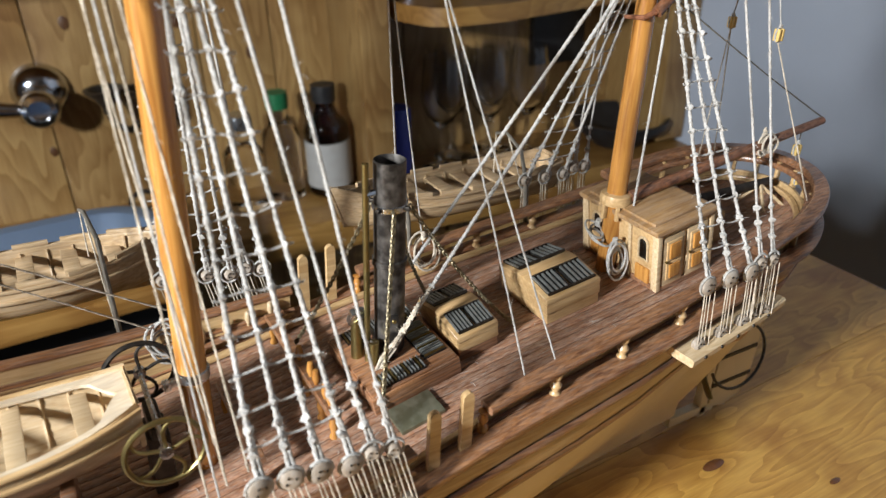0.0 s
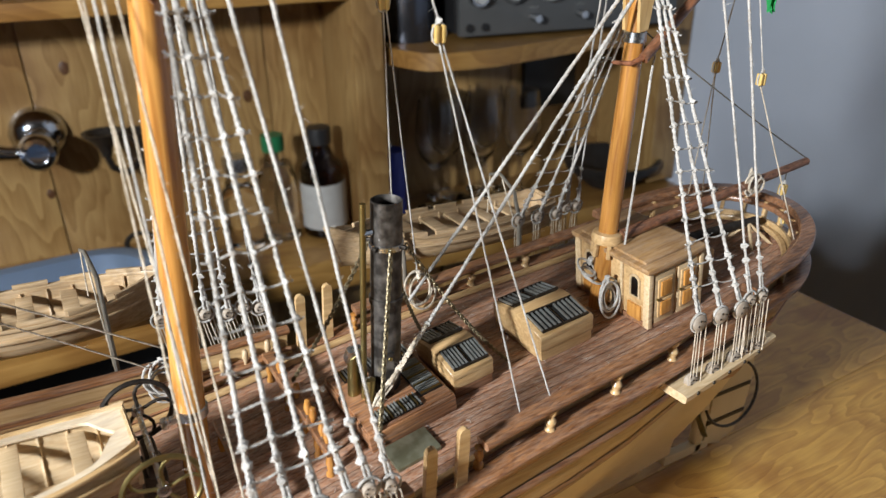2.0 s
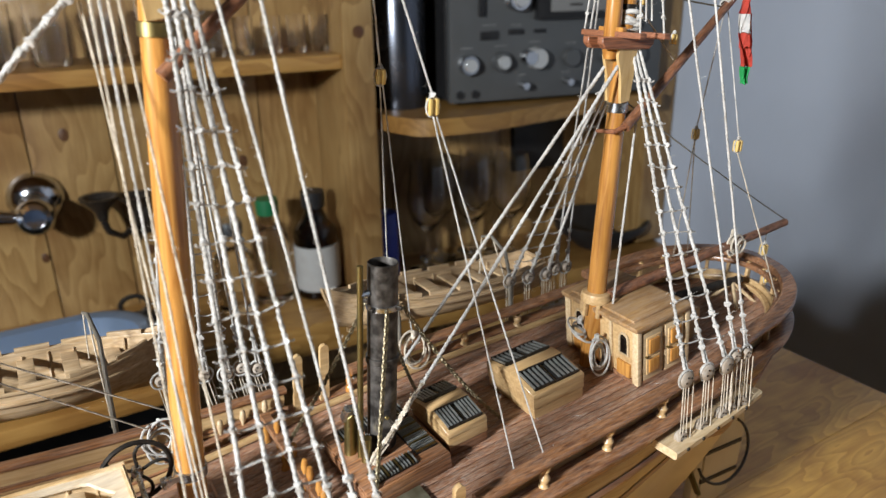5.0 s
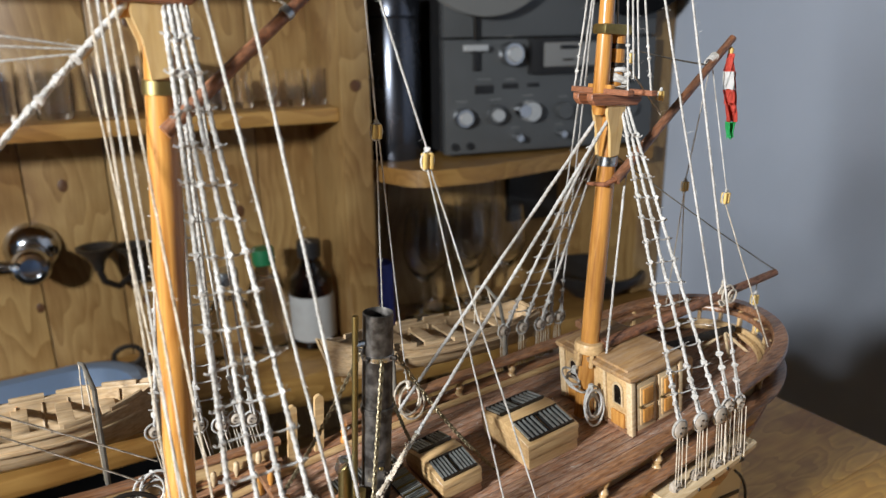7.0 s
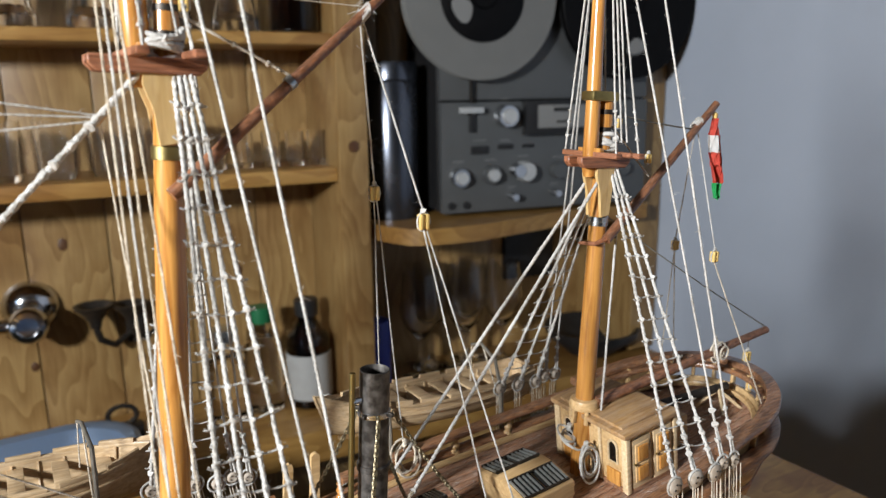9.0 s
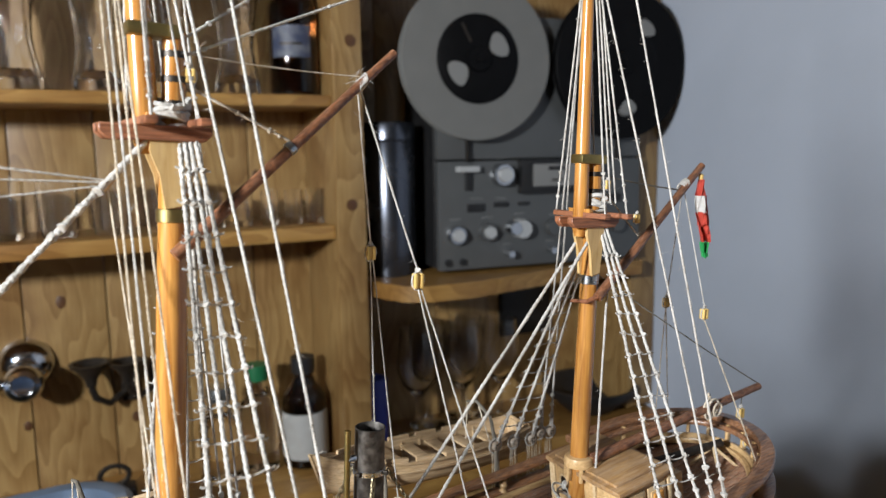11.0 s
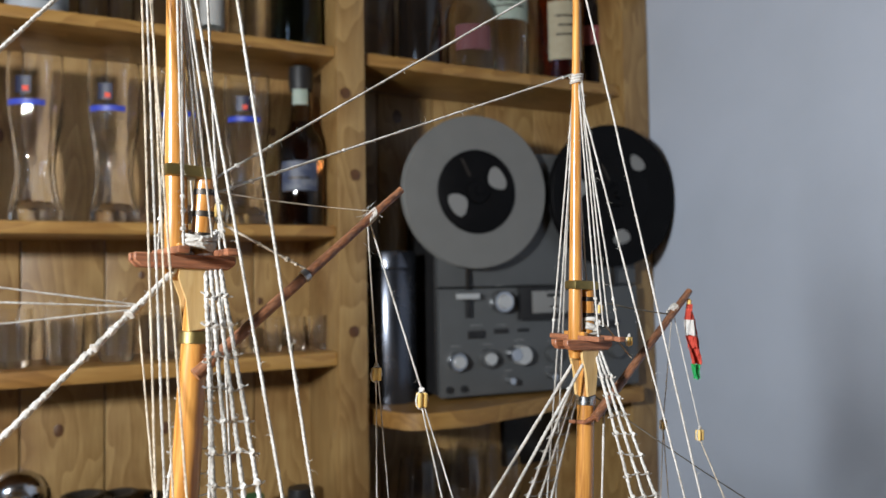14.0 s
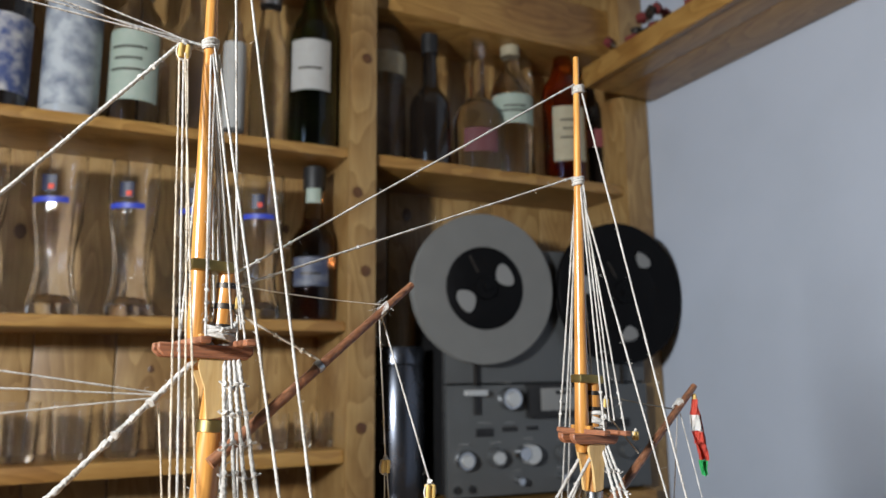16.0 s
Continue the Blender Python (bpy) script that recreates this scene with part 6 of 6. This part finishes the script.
def block(p, s=0.0042, tilt=0.0):
    p = Vector(p)
    bm = B()
    for d in (-1, 1):
        bx(bm, p + Vector((d * s * 0.26, 0, 0)), (s * 0.32, s * 0.72, s * 1.25), None, s * 0.14)
    bx(bm, p, (s * 0.5, s * 0.5, s * 1.05), None, s * 0.1)
    b = part("pulley_block", bm, YELLOW, ship, "small yellow boxwood pulley block")
    bm = B()
    tube(bm, [p + Vector((s * 0.55 * math.cos(a), 0, s * 0.75 * math.sin(a))) for a in np.linspace(0, 2 * math.pi, 13)[:-1]], s * 0.1, 5, True)
    knot(bm, p + Vector((0, 0, s * 0.85)), s * 0.26)
    part("strop", bm, ROPE, b)
    return b


# halyards beside the first mast
HAL = [(-0.0074, -0.045, 0.0265), (-0.0047, -0.045, 0.0293), (-0.0023, -0.045, 0.0322), (0.0013, -0.045, 0.0336), (0.0037, -0.045, 0.0345)]
for k in (0, 1, 2, 4):
    foot = HAL[k]
    stay("halyard", (-0.0216 + 0.0012 * (k % 3), -0.001 * k, 0.300 - 0.0005 * k), foot, 0.00045, ROPE if k % 2 else ROPE_TAN)
stay("halyard", (-0.006, -0.012, 0.203), (-0.0095, -0.001, 0.303), 0.0005, ROPE)
block((-0.0205, -0.0015, 0.2995), 0.0042)
# thin lines running forward over the boats
stay("brace", (0.0018, 0.052, 0.0321), (-0.101, 0.040, 0.1051), 0.00045, ROPE_TAN)
stay("brace", (-0.0046, 0.052, 0.0254), (-0.100, 0.040, 0.1003), 0.00045, ROPE_TAN)


b1, b2 = (0.0781, -0.0139, 0.1524), (0.0781, 0.0221, 0.1577)
b4, b3 = (0.2268, -0.0153, 0.1296), (0.243, 0.02, 0.1275)
for b_ in (b1, b2):
    block(b_)
    stay("vang_pendant", (0.0606, 0.0, 0.2187), (b_[0], b_[1], b_[2] + 0.003), 0.0005, ROPE)
for b_ in (b3, b4):
    block(b_, 0.0038)
stay("vang", (b1[0], b1[1], b1[2] - 0.002), (0.0955, -0.0455, 0.0335), 0.00042, ROPE)
stay("vang", (b1[0] + 0.001, b1[1], b1[2] - 0.002), (0.1085, -0.0455, 0.0345), 0.00042, ROPE)
stay("vang", (b2[0], b2[1], b2[2] - 0.002), (0.0985, 0.0500, 0.0310), 0.00042, ROPE)
stay("vang", (b2[0] + 0.001, b2[1], b2[2] - 0.002), (0.1100, 0.0500, 0.0330), 0.00042, ROPE)
for b_, s in ((b3, 1), (b4, -1)):
    stay("vang_pendant", (0.2255, 0.0, 0.1865), (b_[0], b_[1], b_[2] + 0.003), 0.0004, ROPE)
    stay("vang", (b_[0], b_[1], b_[2] - 0.002), (0.252, s * 0.030, deck_z(0.25) + 0.014), 0.0004, ROPE_TAN)
    stay("vang", (b_[0], b_[1], b_[2] - 0.002), (0.258, s * 0.026, deck_z(0.25) + 0.012), 0.0004, ROPE_TAN)
stay("peak_halyard", (0.0363, -0.004, 0.1971), (0.0045, 0, 0.2125), 0.0006, ROPE_TAN, 0, "", (0.1, 0.2, 0.5))
stay("peak_halyard", (0.0606, -0.002, 0.2195), (0.004, 0, 0.2212), 0.0003, ROPE_TAN, 0.0008)
block((0.0065, -0.002, 0.2145), 0.0034)
stay("peak_halyard", (0.222, 0.0, 0.1845), (0.174, 0, 0.1900), 0.0005, WIRE, 0.0005)
stay("peak_halyard", (0.198, 0.0, 0.1640), (0.174, 0, 0.1850), 0.0005, ROPE_TAN)
block((0.1755, -0.002, 0.186), 0.003)
block((0.190, -0.006, 0.172), 0.003)
stay("topping_lift", (0.2815, -0.0085, 0.0885), (0.171, 0.0, 0.150), 0.0004, WIRE, 0.001)
bm = B()
for k in range(5):
    tube(bm, [(0.0612 + 0.0006 * (k - 2), -0.002 + 0.0021 * math.cos(a), 0.2178 + 0.0006 * k - 0.0018 + 0.0021 * math.sin(a)) for a in np.linspace(0, 2 * math.pi, 11)[:-1]], 0.0004, 5, True)
for k in range(26):
    p = Vector((0.0612, -0.002, 0.2190)) + Vector((random.uniform(-1, 1), random.uniform(-1, 1), random.uniform(-1, 1))) * 0.0022
    q = Vector((random.uniform(-1, 1), random.uniform(-1, 1), random.uniform(-1, 1))) * 0.0030
    tube(bm, [p, p + q * 0.6, p + q], [0.00008, 0.00006, 0.00003], 3)
part("lashing", bm, ROPE, ship, "rope lashing round the gaff")
for x, z in ((0.2255, 0.1862),):
    bm = B()
    for k in range(5):
        tube(bm, [(x + 0.0007 * (k - 2), 0.0022 * math.cos(a), z + 0.0006 * (k - 2) + 0.0022 * math.sin(a)) for a in np.linspace(0, 2 * math.pi, 11)[:-1]], 0.0004, 5, True)
    part("lashing", bm, ROPE, ship)
part("gaff_band", lathe(B(), [(0.0018, -0.0012), (0.0022, -0.001), (0.0022, 0.001), (0.0018, 0.0012)], m=axis_to((0.0363, -0.0042, 0.1950), (0.0733, -0.002, 0.2285)), seg=14), STEEL, ship)


def coil(p, r, turns, tilt, mat=ROPE, rr=0.0005):
    bm = B()
    p = Vector(p)
    m = Euler(tilt).to_matrix()
    for k in range(turns):
        q = r * random.uniform(0.6, 1.15)
        o = Vector((random.uniform(-1, 1), random.uniform(-1, 1), random.uniform(-1, 1))) * r * 0.34
        tube(bm, [p + o + m @ Vector((q * math.cos(a), q * 1.15 * math.sin(a), 0.0006 * k)) for a in np.linspace(0, 2 * math.pi, 21)[:-1]], rr, 6, True, wobble=0.2)
    for k in range(3):
        knot(bm, p + Vector((0, 0, r * 1.1 + 0.001 * k)), rr * 2.2)
    return part("rope_coil", bm, mat, ship, "hanging coil of pale rope")


coil((0.1645, -0.0085, 0.0440), 0.0062, 7, (1.35, 0.0, 0.2))
coil((0.1640, 0.0020, 0.0500), 0.0045, 4, (0.5, 0.2, 0.0))
coil((0.107, 0.0455, 0.0350), 0.0060, 4, (1.2, 0.2, 0.0), ROPE_TAN)
coil((0.0, 0.0545, 0.0180), 0.0060, 5, (1.4, 0.0, 0.0))
coil((0.060, 0.0055, 0.0285), 0.0035, 4, (1.2, 0.3, 0.0))
stay("halyard", (0.1721, -0.008, 0.0467), (0.1772, -0.004, 0.1466), 0.0007, ROPE)
coil((0.2470, -0.0060, 0.0800), 0.0040, 6, (1.5, 0.9, 0.0), ROPE_TAN)
block((0.2690, -0.0085, 0.0750), 0.0040)
stay("boom_sheet", (0.2690, -0.0085, 0.0835), (0.2690, -0.0085, 0.0760), 0.0004, WIRE)
stay("boom_sheet", (0.2690, -0.0085, 0.0735), (0.276, -0.006, deck_z(0.276) + 0.013), 0.0004, ROPE)
# yellow tail of the boom sheet tackle at the stern
block((0.2700, -0.0120, deck_z(0.27) + 0.010), 0.0036)

# ensign hanging from the gaff
flag = new("ensign")
flag.parent = ship
tagged(flag, "small limp cloth ensign in red, white and green")


def cloth(z0, z1, w0, w1, mat, nm, off=0.0, deep=0.0):
    """A hanging fold of cloth between two heights, off to one side of the staff's line."""
    bm, rows_ = B(), []
    for i in range(7):
        t = i / 6
        z, w = z0 + (z1 - z0) * t, w0 + (w1 - w0) * t
        c = Vector((0.2359, -0.001, 0.0)).lerp(Vector((0.2300, -0.010, 0.0)), (0.1918 - z) / 0.0368)
        rows_.append([bm.verts.new((c.x + off + (k / 10 - 0.5) * w, c.y + deep + 0.0014 * math.sin(7 * (k / 10 - 0.5) + 130 * z) + 0.0006 * math.sin(23 * k + 300 * z), z + 0.0006 * math.sin(2.2 * k) * (i == 6))) for k in range(11)])
    for a, b in zip(rows_, rows_[1:]):
        for k in range(10):
            bm.faces.new((a[k], a[k + 1], b[k + 1], b[k])).smooth = True
    bmesh.ops.solidify(bm, geom=list(bm.faces), thickness=0.0003)
    return part(nm, bm, mat, flag)


cloth(0.1895, 0.1820, 0.0018, 0.0080, RED, "red_cloth", 0.0005)
cloth(0.1820, 0.1745, 0.0068, 0.0066, WHITE, "white_cloth", -0.0012, -0.0012)
cloth(0.1745, 0.1690, 0.0066, 0.0048, RED, "red_cloth", -0.0016, -0.0012)
cloth(0.1822, 0.1612, 0.0078, 0.0056, RED, "red_cloth", 0.0012)
cloth(0.1612, 0.1545, 0.0044, 0.0024, GREEN, "green_cloth", 0.0006)
part("toggle", lathe(B(), [(0, 0), (0.0010, 0.001), (0.0012, 0.004), (0, 0.005)], (0.2362, -0.001, 0.1875), 8), YELLOW, flag)

# cradle that carries the hull, resting on the table
cradle = tagged(new("ship_cradle"), "plain wooden cradle blocks under the ship's keel", "cradle")
for x in (-0.20, 0.05):
    zb = 0.86 - 0.0558 * x + keel_z(x) - 0.004
    part("cradle_block", bx(B(), (x - 0.004, 0, (TABLE_Z + zb) / 2), (0.03, 0.05, zb - TABLE_Z), bevel=0.001), PINE_H, cradle)
